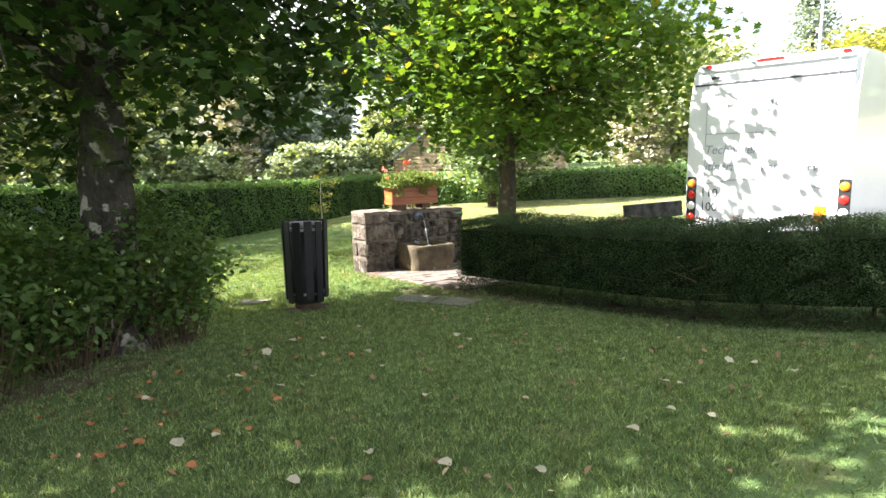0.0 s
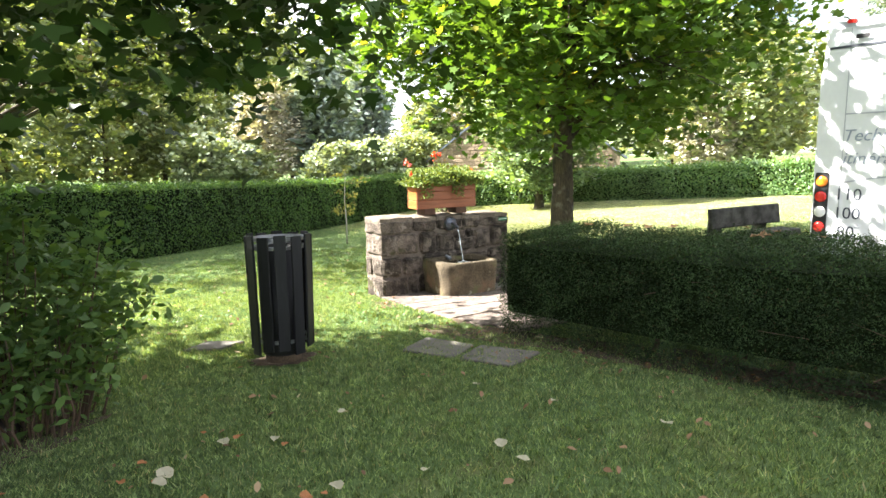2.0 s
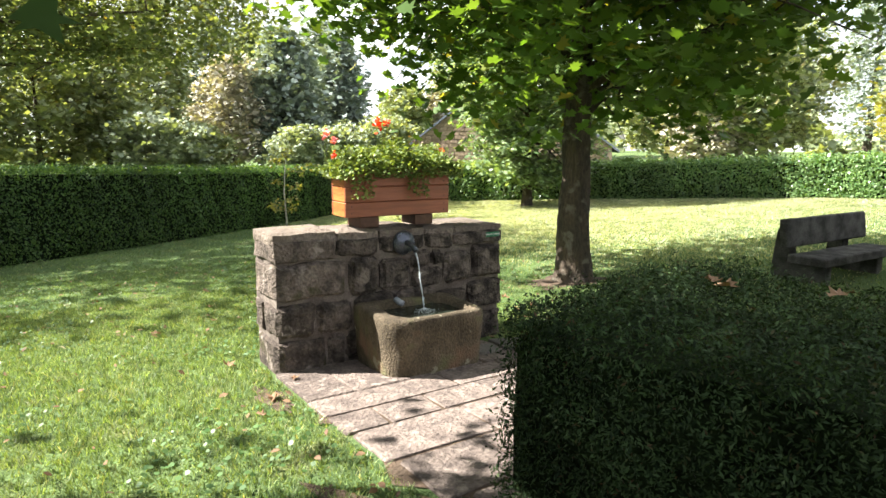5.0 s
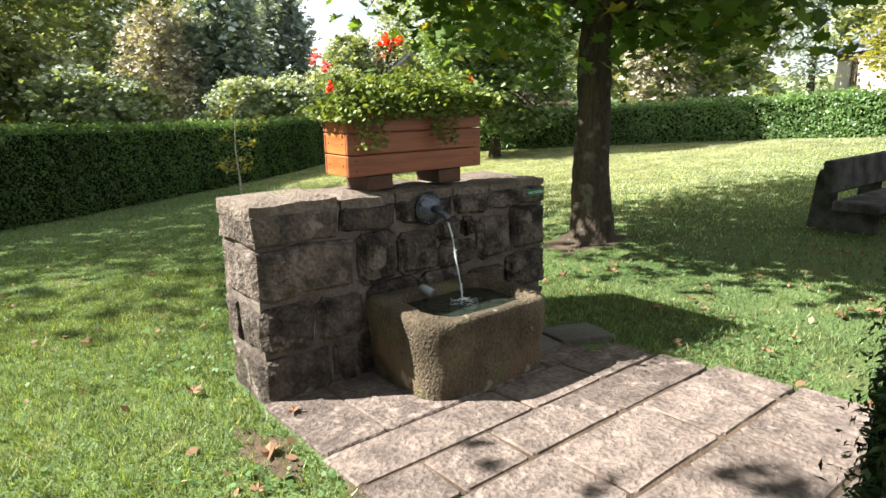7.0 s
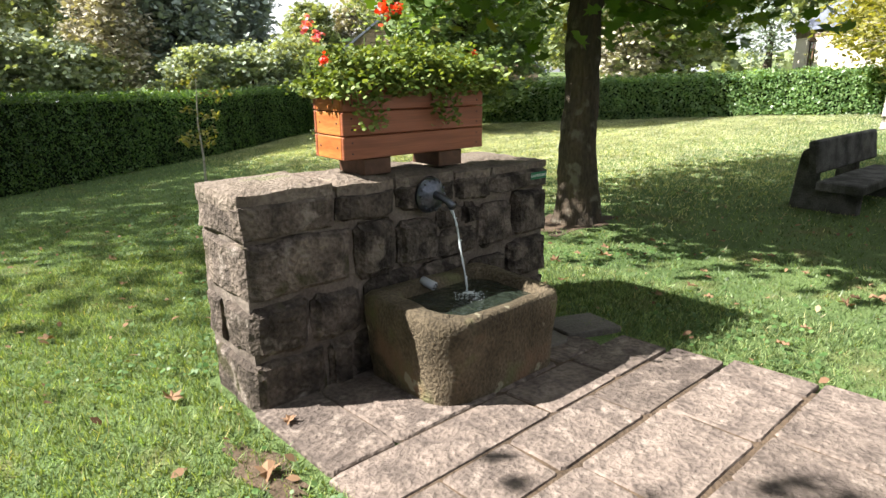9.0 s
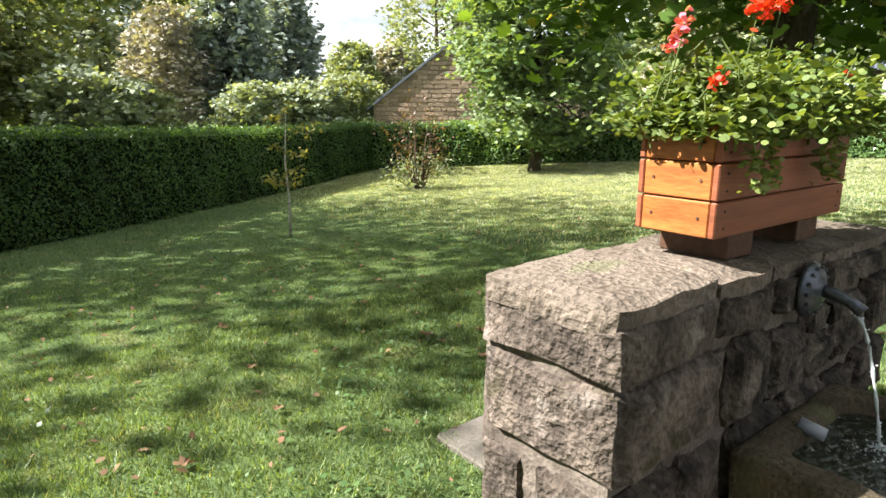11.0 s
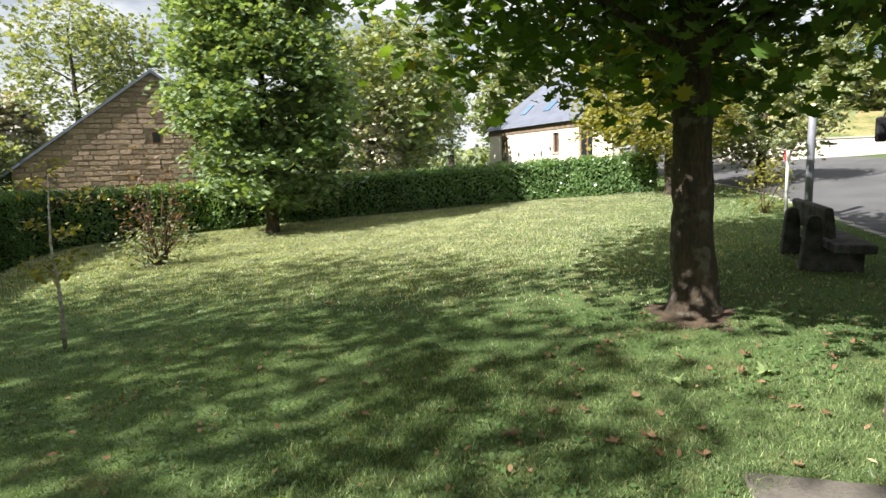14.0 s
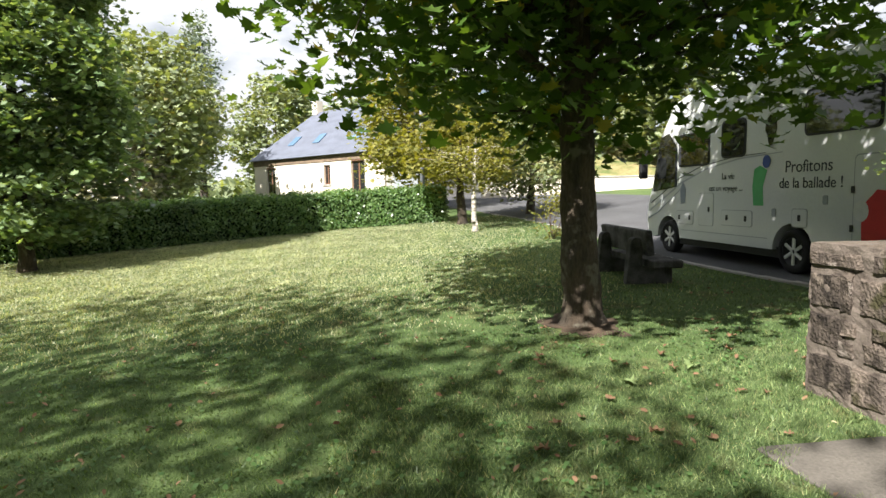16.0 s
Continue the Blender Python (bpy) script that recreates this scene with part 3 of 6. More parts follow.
    face[:, :2] = np.where(ends[:, None], np.where(last, 1, -1)[:, None] * tang[k], face[:, :2])
    c = np.concatenate([p, zz[:, None]], 1) - base
    if thin:
        over = zz - np.where(ends, gs[k], z)
        gap = (np.sin(c[:, 1] * 8.3 + 2.2 * np.sin(over * 11)) * np.sin(over * 17 + c[:, 1] * 4.1) + 0.5 * np.sin(c[:, 1] * 21 + over * 29)) * 0.6 + 0.82
        keep = rng.random(count) < np.where(over > thin + 0.1 * np.sin(c[:, 1] * 5.7), 1.0, np.where(over < 0.06, 0.5, gap))
        c, face = c[keep], face[keep]
        for j in range(2, len(fine) - 1):
            f = j + rng.uniform(-0.4, 0.4)
            i0 = min(int(f), n - 2)
            q = fine[i0] * (1 - f + i0) + fine[i0 + 1] * (f - i0) + side[i0] * rng.uniform(-0.3, 0.3) * thick
            o = Vector((q[0] - base[0], q[1] - base[1], gs[i0] - base[2] - 0.03))
            bm = bmesh.new()
            tube(bm, [o, o + Vector((*rng.normal(size=2) * 0.04, 0.35)), o + Vector((*rng.normal(size=2) * 0.1, hs[i0] - 0.2))], [0.024, 0.018, 0.01], 6)
            for b in range(5):
                d = o + Vector((*rng.normal(size=2) * 0.02, rng.uniform(0.15, 0.6)))
                tube(bm, [d, d + Vector((*rng.normal(size=2) * 0.14, 0.08)), d + Vector((*rng.normal(size=2) * 0.3, 0.2))], [0.009, 0.006, 0.002], 5)
            part("stem", bm, TWIG, e, smooth=True)
    leaves("foliage", c, size * rng.uniform(0.6, 1.3, len(c)), shape, leaf, e, 0.4, face=face, rng=rng)
    return e


def bush(name, x, y, label, radii, count, size, leaf, shape="oval", seed=5, stems=10, z=None, category="shrub", up=0.0, stem_mat=None, clumps=40, kind="", group="", spread=0.16, root=0.12, stem_r=0.012):
    """Stems from one root and a loose round head of leaves."""
    rng = np.random.default_rng(seed)
    z0 = gz(x, y) - 0.02 if z is None else z
    e = thing(name, (x, y, z0), label, category, group, kind=kind)
    u = rng.normal(size=(clumps, 3))
    u /= np.linalg.norm(u, axis=1)[:, None]
    c = u * (0.35 + 0.65 * rng.random(clumps) ** 0.5)[:, None] * np.array(radii) + np.array([0, 0, radii[2] + up])
    c = c[c[:, 2] > 0.06]
    for j in range(min(stems, len(c))):
        bm = bmesh.new()
        t = Vector(c[j])
        a = Vector((t.x * root, t.y * root, 0))
        r = stem_r * (1 + 0.7 * rng.random())
        tube(bm, [a, a.lerp(t, 0.25) + Vector((*rng.normal(size=2) * 0.02, 0)), a.lerp(t, 0.5) + Vector((*rng.normal(size=2) * 0.03, 0.1 * radii[2])), t], [r, r * 0.8, r * 0.6, 0.003], 6)
        part("stem", bm, stem_mat or TWIG, e, smooth=True)
    per = max(1, count // len(c))
    p = crown_points(rng, c, per, np.array(radii) * spread * 1.4)
    p = p[p[:, 2] > 0.03]
    leaves("foliage", p, size * rng.uniform(0.6, 1.25, len(p)), shape, leaf, e, 0.25, rng=rng)
    return e

# ---- the ground, the road and the hedges ----
def spaced(a, b, step, far):
    out = [-far, -0.5 * far, -0.25 * far, -0.12 * far] + list(np.arange(a, b, step)) + [b + 12, b + 30, b + 70, 0.4 * far, far]
    return np.array(sorted(v for v in out))


lawn = tagged(grid("ground", spaced(-14, 34, 0.4, 900), spaced(-12, 36, 0.4, 900), g, LAWN, bump=0.012),
              "mown green lawn, sloping gently, with clover and dry patches", "lawn", kind="structure")


def kerb_y(x):
    x = np.asarray(x, float)
    return 6.75 + 0.05 * (x - 9) + 0.22 * soft((x - 20) / 2.0) * 2.0


def road_height(X, Y):
    return g(X, Y) + 0.012


RX = np.concatenate([np.arange(8.3, 30, 0.7), np.arange(30, 90, 4)])
RS = np.linspace(0, 1, 14)
rv, rf = [], []
for a in RX:
    for b in RS:
        yy = float(kerb_y(a)) - 0.12 - b * 8.5
        rv.append((float(a), yy, gz(a, yy) + 0.012))
for i in range(len(RX) - 1):
    for j in range(13):
        o = i * 14 + j
        rf.append((o, o + 1, o + 15, o + 14))
rm = bpy.data.meshes.new("road")
rm.from_pydata(rv, [], rf)
road = tagged(finish("road", rm, ASPHALT), "worn grey asphalt road and parking strip", "road", kind="structure")

hedge("hedge_left", [(-9, 10.6), (-3, 14.6), (3.2, 18.95), (9.2, 23.3), (15.4, 27.5)], 1.1, lambda s: 1.95 - 0.28 * s, "tall dark green clipped hedge with a flat top",
      HEDGE_L, 0.06, 145000, kind="structure")
hedge("hedge_back", [(15.6, 27.9), (19.0, 25.0), (22.2, 21.6), (24.0, 17.6), (24.9, 14.0), (24.9, 10.9)], 1.1, lambda s: 1.55 - 0.35 * s, "clipped laurel hedge with glossy light green leaves",
      HEDGE_B, 0.095, 80000, seed=4, kind="structure", fuzz=0.08)
hedge("yew_hedge", [(5.52, 6.5), (5.78, 5.3), (6.6, 2.6), (7.4, 0.0)], 1.2, 1.0, "low dark yew hedge, clipped square, thin near the ground", YEW, 0.023, 300000, "needle", seed=6, kind="structure", fuzz=0.035, side_in=0.05, bottom=0.26, thin=0.48)

# bare soil along the foot of the hedge and round the maple
def soil_patch(name, cx, cy, rx, ry, label, rz=0.0, seed=0):
    bm = bmesh.new()
    rng = np.random.default_rng(seed)
    c = bm.verts.new((cx, cy, gz(cx, cy) + 0.016))
    ring = []
    for j in range(40):
        u = 2 * math.pi * j / 40
        k = 0.8 + 0.5 * noise.noise(Vector((math.cos(u) * 2.6, math.sin(u) * 2.6, seed)))
        dx, dy = rx * k * math.cos(u), ry * k * math.sin(u)
        x, y = cx + dx * math.cos(rz) - dy * math.sin(rz), cy + dx * math.sin(rz) + dy * math.cos(rz)
        ring.append(bm.verts.new((x, y, gz(x, y) + 0.012)))
    for j in range(40):
        bm.faces.new((c, ring[j], ring[(j + 1) % 40]))
    return tagged(part(name, bm, SOIL), label, "bare soil", kind="structure")


soil_patch("soil_round_tree", 9.42, 10.52, 0.72, 0.5, "brown bare soil with dry leaves round a trunk", seed=2)
soil_patch("soil_under_bush", 0.75, 5.75, 1.25, 0.42, "brown bare soil under a shrub", 0.65, 4)
soil_patch("soil_under_hedge", 5.45, 5.2, 2.3, 0.35, "brown bare soil with needles under a hedge", -1.15, 5)
soil_patch("soil_beside_paving", 4.76, 8.45, 0.09, 0.38, "trodden soil at the edge of paving", 0.1, 6)

# ---- trees and shrubs of the garden ----
tree("maple_tree", 9.58, 10.5, "broad maple tree with a dark trunk and large green leaves", trunk_r=0.215, clear=2.1, crown=(4.2, 4.2, 2.6), clumps=600, per=40,
     spread=(0.42, 0.42, 0.24), size=0.19, limbs=22, seed=11, leaf=MAPLE, hollow=0.22)
tree("shade_tree", 0.8, 6.25, "leafy tree with a dark trunk patched with pale lichen", trunk_r=0.25, clear=1.75, crown=(3.5, 2.8, 2.6), clumps=440, per=56,
     spread=(0.42, 0.42, 0.28), size=0.155, shape="clump", leaf=LIMETREE, bark=BARK_LICHEN, limbs=20, seed=13, hollow=0.25, shift=(0.0, 0.45))
# the next two trees are additions off to the left, only to shade the lawn
tree("shade_tree", -4.4, 2.8, "unseen leafy tree added behind the shrubs to shade the lawn", trunk_r=0.22, clear=2.4, crown=(4.2, 4.2, 2.6), clumps=280, per=42,
     spread=(0.5, 0.5, 0.3), size=0.19, shape="clump", leaf=LIMETREE, bark=BARK, limbs=16, seed=14, hollow=0.25)
tree("shade_tree", -3.6, 9.3, "leafy tree added beside the hedge to shade the lawn", trunk_r=0.22, clear=2.6, crown=(3.6, 3.6, 2.6), clumps=150, per=38,
     spread=(0.5, 0.5, 0.3), size=0.2, shape="clump", leaf=LIMETREE, bark=BARK, limbs=14, seed=15, hollow=0.25)
tree("sweetgum_tree", 18.5, 21.7, "conical sweetgum tree with glossy star-shaped leaves", trunk_r=0.18, clear=0.6, crown=(3.1, 3.1, 4.7), clumps=200, per=230,
     spread=(0.4, 0.4, 0.15), size=0.18, leaf=STAR, limbs=20, seed=17, cone=0.62, hollow=0.5)
tree("oak_tree", -3.0, 24.5, "large old oak tree behind the hedge, thin brownish green crown", trunk_r=0.42, clear=4.0, crown=(8.2, 7.2, 5.6), clumps=620, per=27,
     spread=(0.7, 0.7, 0.35), size=0.23, shape="clump", leaf=OAK, limbs=30, seed=19, hollow=0.3)
tree("oak_tree", -12.5, 16.5, "large old oak tree behind the hedge, thin brownish green crown", trunk_r=0.42, clear=2.6, crown=(6.5, 6.5, 4.2), clumps=130, per=24,
     spread=(0.75, 0.75, 0.35), size=0.24, shape="clump", leaf=OAK, limbs=16, seed=20, hollow=0.3)
tree("oak_tree", -3.5, 35.5, "large old oak tree behind the hedge, with a wide low crown", trunk_r=0.45, clear=5.4, crown=(7.4, 4.6, 2.6), clumps=380, per=40,
     spread=(0.65, 0.65, 0.35), size=0.24, shape="clump", leaf=OAK, limbs=34, seed=22, hollow=0.25, shift=(8.6, -3.0))
tree("lollipop_tree", 23.2, 10.45, "small yellowing tree with a rounded crown", trunk_r=0.15, clear=1.2, crown=(1.9, 1.9, 1.35), clumps=130, per=36, spread=(0.28, 0.28, 0.2),
     size=0.17, leaf=YELLOW, limbs=10, seed=23, shape="clump")
tree("birch_tree", 20.9, 10.27, "thin young birch with a pale trunk and yellow leaves", trunk_r=0.075, clear=1.3, crown=(1.2, 1.2, 1.0), clumps=60, per=28, spread=(0.25, 0.25, 0.2),
     size=0.13, leaf=YELLOW, bark=BIRCH, limbs=8, seed=24, shape="oval")
tree("garden_tree", 25.3, 7.6, "small round green tree beside the road", trunk_r=0.14, clear=0.7, crown=(2.0, 2.0, 1.5), clumps=140, per=36, spread=(0.3, 0.3, 0.22),
     size=0.18, leaf=FAR_GREEN, limbs=9, seed=25, shape="clump")
tree("garden_tree", 31.0, 11.5, "yellowing tree in front of the white house", trunk_r=0.2, clear=1.2, crown=(3.4, 3.0, 2.6), clumps=190, per=36, spread=(0.45, 0.45, 0.32),
     size=0.26, leaf=YELLOW, limbs=10, seed=26, shape="clump")

# the young tree on the lawn: a thin stem and a few russet sprays
sap = thing("sapling", (7.82, 17.1, gz(7.82, 17.1)), "thin young tree with a few yellow-brown leaves", "sapling")
bm = bmesh.new()
tube(bm, [(0, 0, 0), (0.01, 0, 0.6), (-0.02, 0.01, 1.2), (0.03, 0, 1.95)], [0.024, 0.02, 0.014, 0.005], 8)
part("stem", bm, BIRCH, sap, smooth=True)
rng = np.random.default_rng(31)
cl = []
for k, (z, a, r) in enumerate(((0.75, 0.5, 0.3), (0.8, 3.6, 0.35), (0.95, 5.0, 0.25), (1.2, 0.2, 0.3), (1.3, 2.8, 0.22), (1.55, 5.6, 0.35), (1.62, 0.1, 0.6), (1.75, 2.5, 0.25), (1.9, 4.4, 0.2), (0.85, 2.0, 0.25))):
    bm = bmesh.new()
    t = Vector((math.cos(a) * r, math.sin(a) * r, z + 0.12))
    tube(bm, [(0, 0, z), t * 0.5 + Vector((0, 0, z * 0.5 + 0.05)), t], [0.006, 0.005, 0.002], 5)
    part("twig", bm, TWIG, sap)
    cl += [np.array(t) * (1 - f) + np.array((0, 0, z)) * f for f in (0, 0.25, 0.5)]
p = crown_points(rng, np.array(cl), 9, (0.08, 0.08, 0.05))
leaves("foliage", p, 0.085, "oval", YELLOW, sap, 0.2)

bush("rose_shrub", 13.4, 21.2, "twiggy shrub with reddish-brown and green leaves", (0.75, 0.75, 1.05), 460, 0.1, BROWN_LEAF, seed=33, stems=26, clumps=46, up=0.15)
bush("rose_shrub", 13.38, 21.22, "low green growth at the foot of a twiggy shrub", (0.8, 0.8, 0.5), 700, 0.1, FAR_GREEN, seed=34, stems=10, clumps=30)
bush("road_shrub", 18.6, 8.5, "small yellowing shrub beside the road", (0.5, 0.5, 0.6), 500, 0.1, YELLOW, seed=35, stems=8, clumps=26)

# the loose privet bushes under the shade tree
for k, (x, y, rx, h, seed) in enumerate(((1.2, 6.32, 0.68, 0.7, 41), (0.35, 5.95, 0.66, 0.62, 42), (-0.35, 5.45, 0.68, 0.66, 43), (-1.05, 4.95, 0.7, 0.68, 44), (-1.8, 4.5, 0.75, 0.7, 45))):
    bush("privet_bush", x, y, "loose green privet bush with bare stems near the ground", (rx, rx * 0.85, h * 0.86), 4600, 0.085, PRIVET, seed=seed, stems=90, clumps=120, up=0.2, root=0.62, stem_r=0.006,
         group="privet bushes under the tree", spread=0.12)

# ---- beyond the hedges ----
def far_tree(b, d, h, w, leaf, label, seed, cone=0.0, name="garden_tree", shape="clump", size=0.4, clear=0.8, per=34, clumps=150, eye=(3.3, 9.7), base=None):
    """A tree at a bearing (degrees from +y towards +x) and a distance from the middle of the garden."""
    x, y = eye[0] + d * math.sin(radians(b)), eye[1] + d * math.cos(radians(b))
    k = (h - clear) / 2
    tree(name, x, y, label, trunk_r=0.05 + h * 0.018, clear=clear, crown=(w / 2, w / 2, k), clumps=clumps, per=per, spread=(w * 0.075, w * 0.075, h * 0.035), size=size, shape=shape,
         leaf=leaf, limbs=5, seed=seed, cone=cone, hollow=0.4, twigs=False, z=base)


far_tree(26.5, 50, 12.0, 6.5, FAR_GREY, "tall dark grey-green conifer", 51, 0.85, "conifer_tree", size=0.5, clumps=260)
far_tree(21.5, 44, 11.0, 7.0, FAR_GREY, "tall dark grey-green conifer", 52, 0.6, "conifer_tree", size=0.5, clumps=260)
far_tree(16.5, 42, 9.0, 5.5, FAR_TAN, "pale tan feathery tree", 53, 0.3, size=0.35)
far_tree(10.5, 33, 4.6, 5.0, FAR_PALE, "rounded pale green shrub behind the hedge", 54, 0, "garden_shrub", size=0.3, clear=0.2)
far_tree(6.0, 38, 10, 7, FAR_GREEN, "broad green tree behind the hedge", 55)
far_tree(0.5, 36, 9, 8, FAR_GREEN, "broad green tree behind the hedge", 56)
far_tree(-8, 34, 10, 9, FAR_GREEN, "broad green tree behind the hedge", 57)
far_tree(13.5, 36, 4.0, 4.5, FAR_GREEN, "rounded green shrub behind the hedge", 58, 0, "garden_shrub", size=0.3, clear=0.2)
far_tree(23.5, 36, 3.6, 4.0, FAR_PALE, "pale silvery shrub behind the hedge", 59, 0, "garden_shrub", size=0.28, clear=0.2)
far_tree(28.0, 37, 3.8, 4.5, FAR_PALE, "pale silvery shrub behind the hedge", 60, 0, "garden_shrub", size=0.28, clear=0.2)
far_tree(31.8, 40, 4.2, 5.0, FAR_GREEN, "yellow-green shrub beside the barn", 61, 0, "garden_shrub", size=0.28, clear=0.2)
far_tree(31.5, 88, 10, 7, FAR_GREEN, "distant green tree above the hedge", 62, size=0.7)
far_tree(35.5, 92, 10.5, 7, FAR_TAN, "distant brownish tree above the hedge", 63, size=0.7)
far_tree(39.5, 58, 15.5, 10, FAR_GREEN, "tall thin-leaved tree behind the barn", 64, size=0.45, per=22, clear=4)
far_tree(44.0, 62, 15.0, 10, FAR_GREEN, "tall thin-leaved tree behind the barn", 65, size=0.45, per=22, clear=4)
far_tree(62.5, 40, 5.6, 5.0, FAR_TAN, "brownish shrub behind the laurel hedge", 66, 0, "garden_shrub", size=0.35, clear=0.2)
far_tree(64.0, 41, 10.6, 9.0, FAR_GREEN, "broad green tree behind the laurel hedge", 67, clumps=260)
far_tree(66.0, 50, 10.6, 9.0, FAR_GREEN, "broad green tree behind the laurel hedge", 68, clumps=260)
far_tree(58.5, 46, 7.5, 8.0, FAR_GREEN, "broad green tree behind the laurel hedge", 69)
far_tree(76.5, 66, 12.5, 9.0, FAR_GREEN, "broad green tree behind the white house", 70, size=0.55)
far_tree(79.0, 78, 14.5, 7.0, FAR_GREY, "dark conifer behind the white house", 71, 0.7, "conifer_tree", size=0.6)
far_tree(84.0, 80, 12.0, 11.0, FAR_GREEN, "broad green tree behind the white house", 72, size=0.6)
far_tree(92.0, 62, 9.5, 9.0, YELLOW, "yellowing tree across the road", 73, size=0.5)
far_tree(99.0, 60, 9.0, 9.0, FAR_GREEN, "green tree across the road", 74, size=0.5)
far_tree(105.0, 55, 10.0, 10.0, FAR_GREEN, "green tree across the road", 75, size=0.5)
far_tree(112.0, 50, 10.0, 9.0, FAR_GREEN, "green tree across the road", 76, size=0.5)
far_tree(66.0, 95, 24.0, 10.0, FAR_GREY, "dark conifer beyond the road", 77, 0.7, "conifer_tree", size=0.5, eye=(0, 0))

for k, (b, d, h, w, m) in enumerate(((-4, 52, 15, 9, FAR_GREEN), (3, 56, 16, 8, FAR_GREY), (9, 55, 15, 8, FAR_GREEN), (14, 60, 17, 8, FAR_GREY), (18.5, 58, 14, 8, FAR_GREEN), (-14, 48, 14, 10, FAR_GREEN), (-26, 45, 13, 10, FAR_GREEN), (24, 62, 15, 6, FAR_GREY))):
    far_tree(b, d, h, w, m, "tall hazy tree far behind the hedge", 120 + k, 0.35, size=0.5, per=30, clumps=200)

# distant woods: far too many trees to count
rng = np.random.default_rng(81)
n = 15000
az = rng.uniform(0, 2 * math.pi, n)
dist = rng.uniform(105, 150, n)
rise = 7 + 4 * np.sin(az * 9) + 3 * np.sin(az * 23 + 1) + 2 * np.sin(az * 51)
px, py = 8 + dist * np.sin(az), 12 + dist * np.cos(az)
pz = g(px, py) + rng.random(n) ** 0.8 * rise.clip(3, 14)
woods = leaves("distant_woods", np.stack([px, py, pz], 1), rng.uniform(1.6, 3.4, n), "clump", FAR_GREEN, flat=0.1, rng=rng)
tagged(woods, "belt of distant mixed woodland", "woods", kind="stuff")

# ---- the fountain ----
WX, WY, WZ = 4.95, 8.96, -0.56
WL, WD, WH = 2.08, 0.49, 1.09
wall = thing("fountain_wall", (WX, WY, WZ), "old wall of rough brown stones in wide sandy mortar, part of a fountain", "stone wall")
bm = box_bm(0.014, WL - 0.014, 0.016, WD + 0.002, -0.12, WH - 0.05)
bmesh.ops.subdivide_edges(bm, edges=bm.edges[:], cuts=34, use_grid_fill=True)
bm.normal_update()
for v in bm.verts:
    v.co += v.normal * (0.012 * noise.noise(v.co * 7) + 0.009 * noise.noise(v.co * 23))
part("mortar_core", bm, MORTAR, wall)


def stone(x0, x1, y0, y1, z0, z1, parent, seed, material=STONE, name="stone", bevel=0.024, amount=0.018, cuts=6):
    """A roughly squared rubble stone with worn corners and an uneven outline."""
    b = box_bm(x0, x1, y0, y1, z0, z1)
    bmesh.ops.subdivide_edges(b, edges=b.edges[:], cuts=cuts, use_grid_fill=True)
    c = Vector(((x0 + x1) / 2, (y0 + y1) / 2, (z0 + z1) / 2))
    h = Vector(((x1 - x0) / 2, (y1 - y0) / 2, (z1 - z0) / 2))
    for v in b.verts:
        d = v.co - c
        q = [min(1, abs(d[i]) / max(h[i], 1e-4)) for i in range(3)]
        corner = sorted(q)[1]
        pull = bevel * (max(0, corner - 0.5) / 0.5) ** 2.5
        v.co = c + Vector([d[i] * (1 - min(0.6, pull / max(h[i], 0.02)) * (q[i] > 0.75)) for i in range(3)])
        v.co += Vector((noise.noise(v.co * 5 + Vector((seed, 0, 0))), 0.5 * noise.noise(v.co * 8 + Vector((0, seed, 9))), noise.noise(v.co * 5 + Vector((5, 0, seed))))) * amount
        v.co += Vector((noise.noise(v.co * 19), noise.noise(v.co * 21 + Vector((3, 0, 0))), noise.noise(v.co * 20 + Vector((0, 7, 0))))) * 0.007
    return part(name, b, material, parent)


# the show face, course by course: starts along the wall, with the height of each stone
rng = random.Random(5)
FACE = (((-0.02, 0.285), (0.40, 0.0, 0.54, 0.24, 0.85, 0.1, 1.28, 0.2, 1.62, 0.0)), ((0.29, 0.56), (0.31, 0.02, 0.62, 0.0, 1.0, 0.0, 1.36, 0.06, 1.70, 0.0)),
        ((0.565, 0.87), (0.58, 0.0, 0.84, 0.05, 1.14, 0.15, 1.46, 0.03, 1.74, 0.0)))
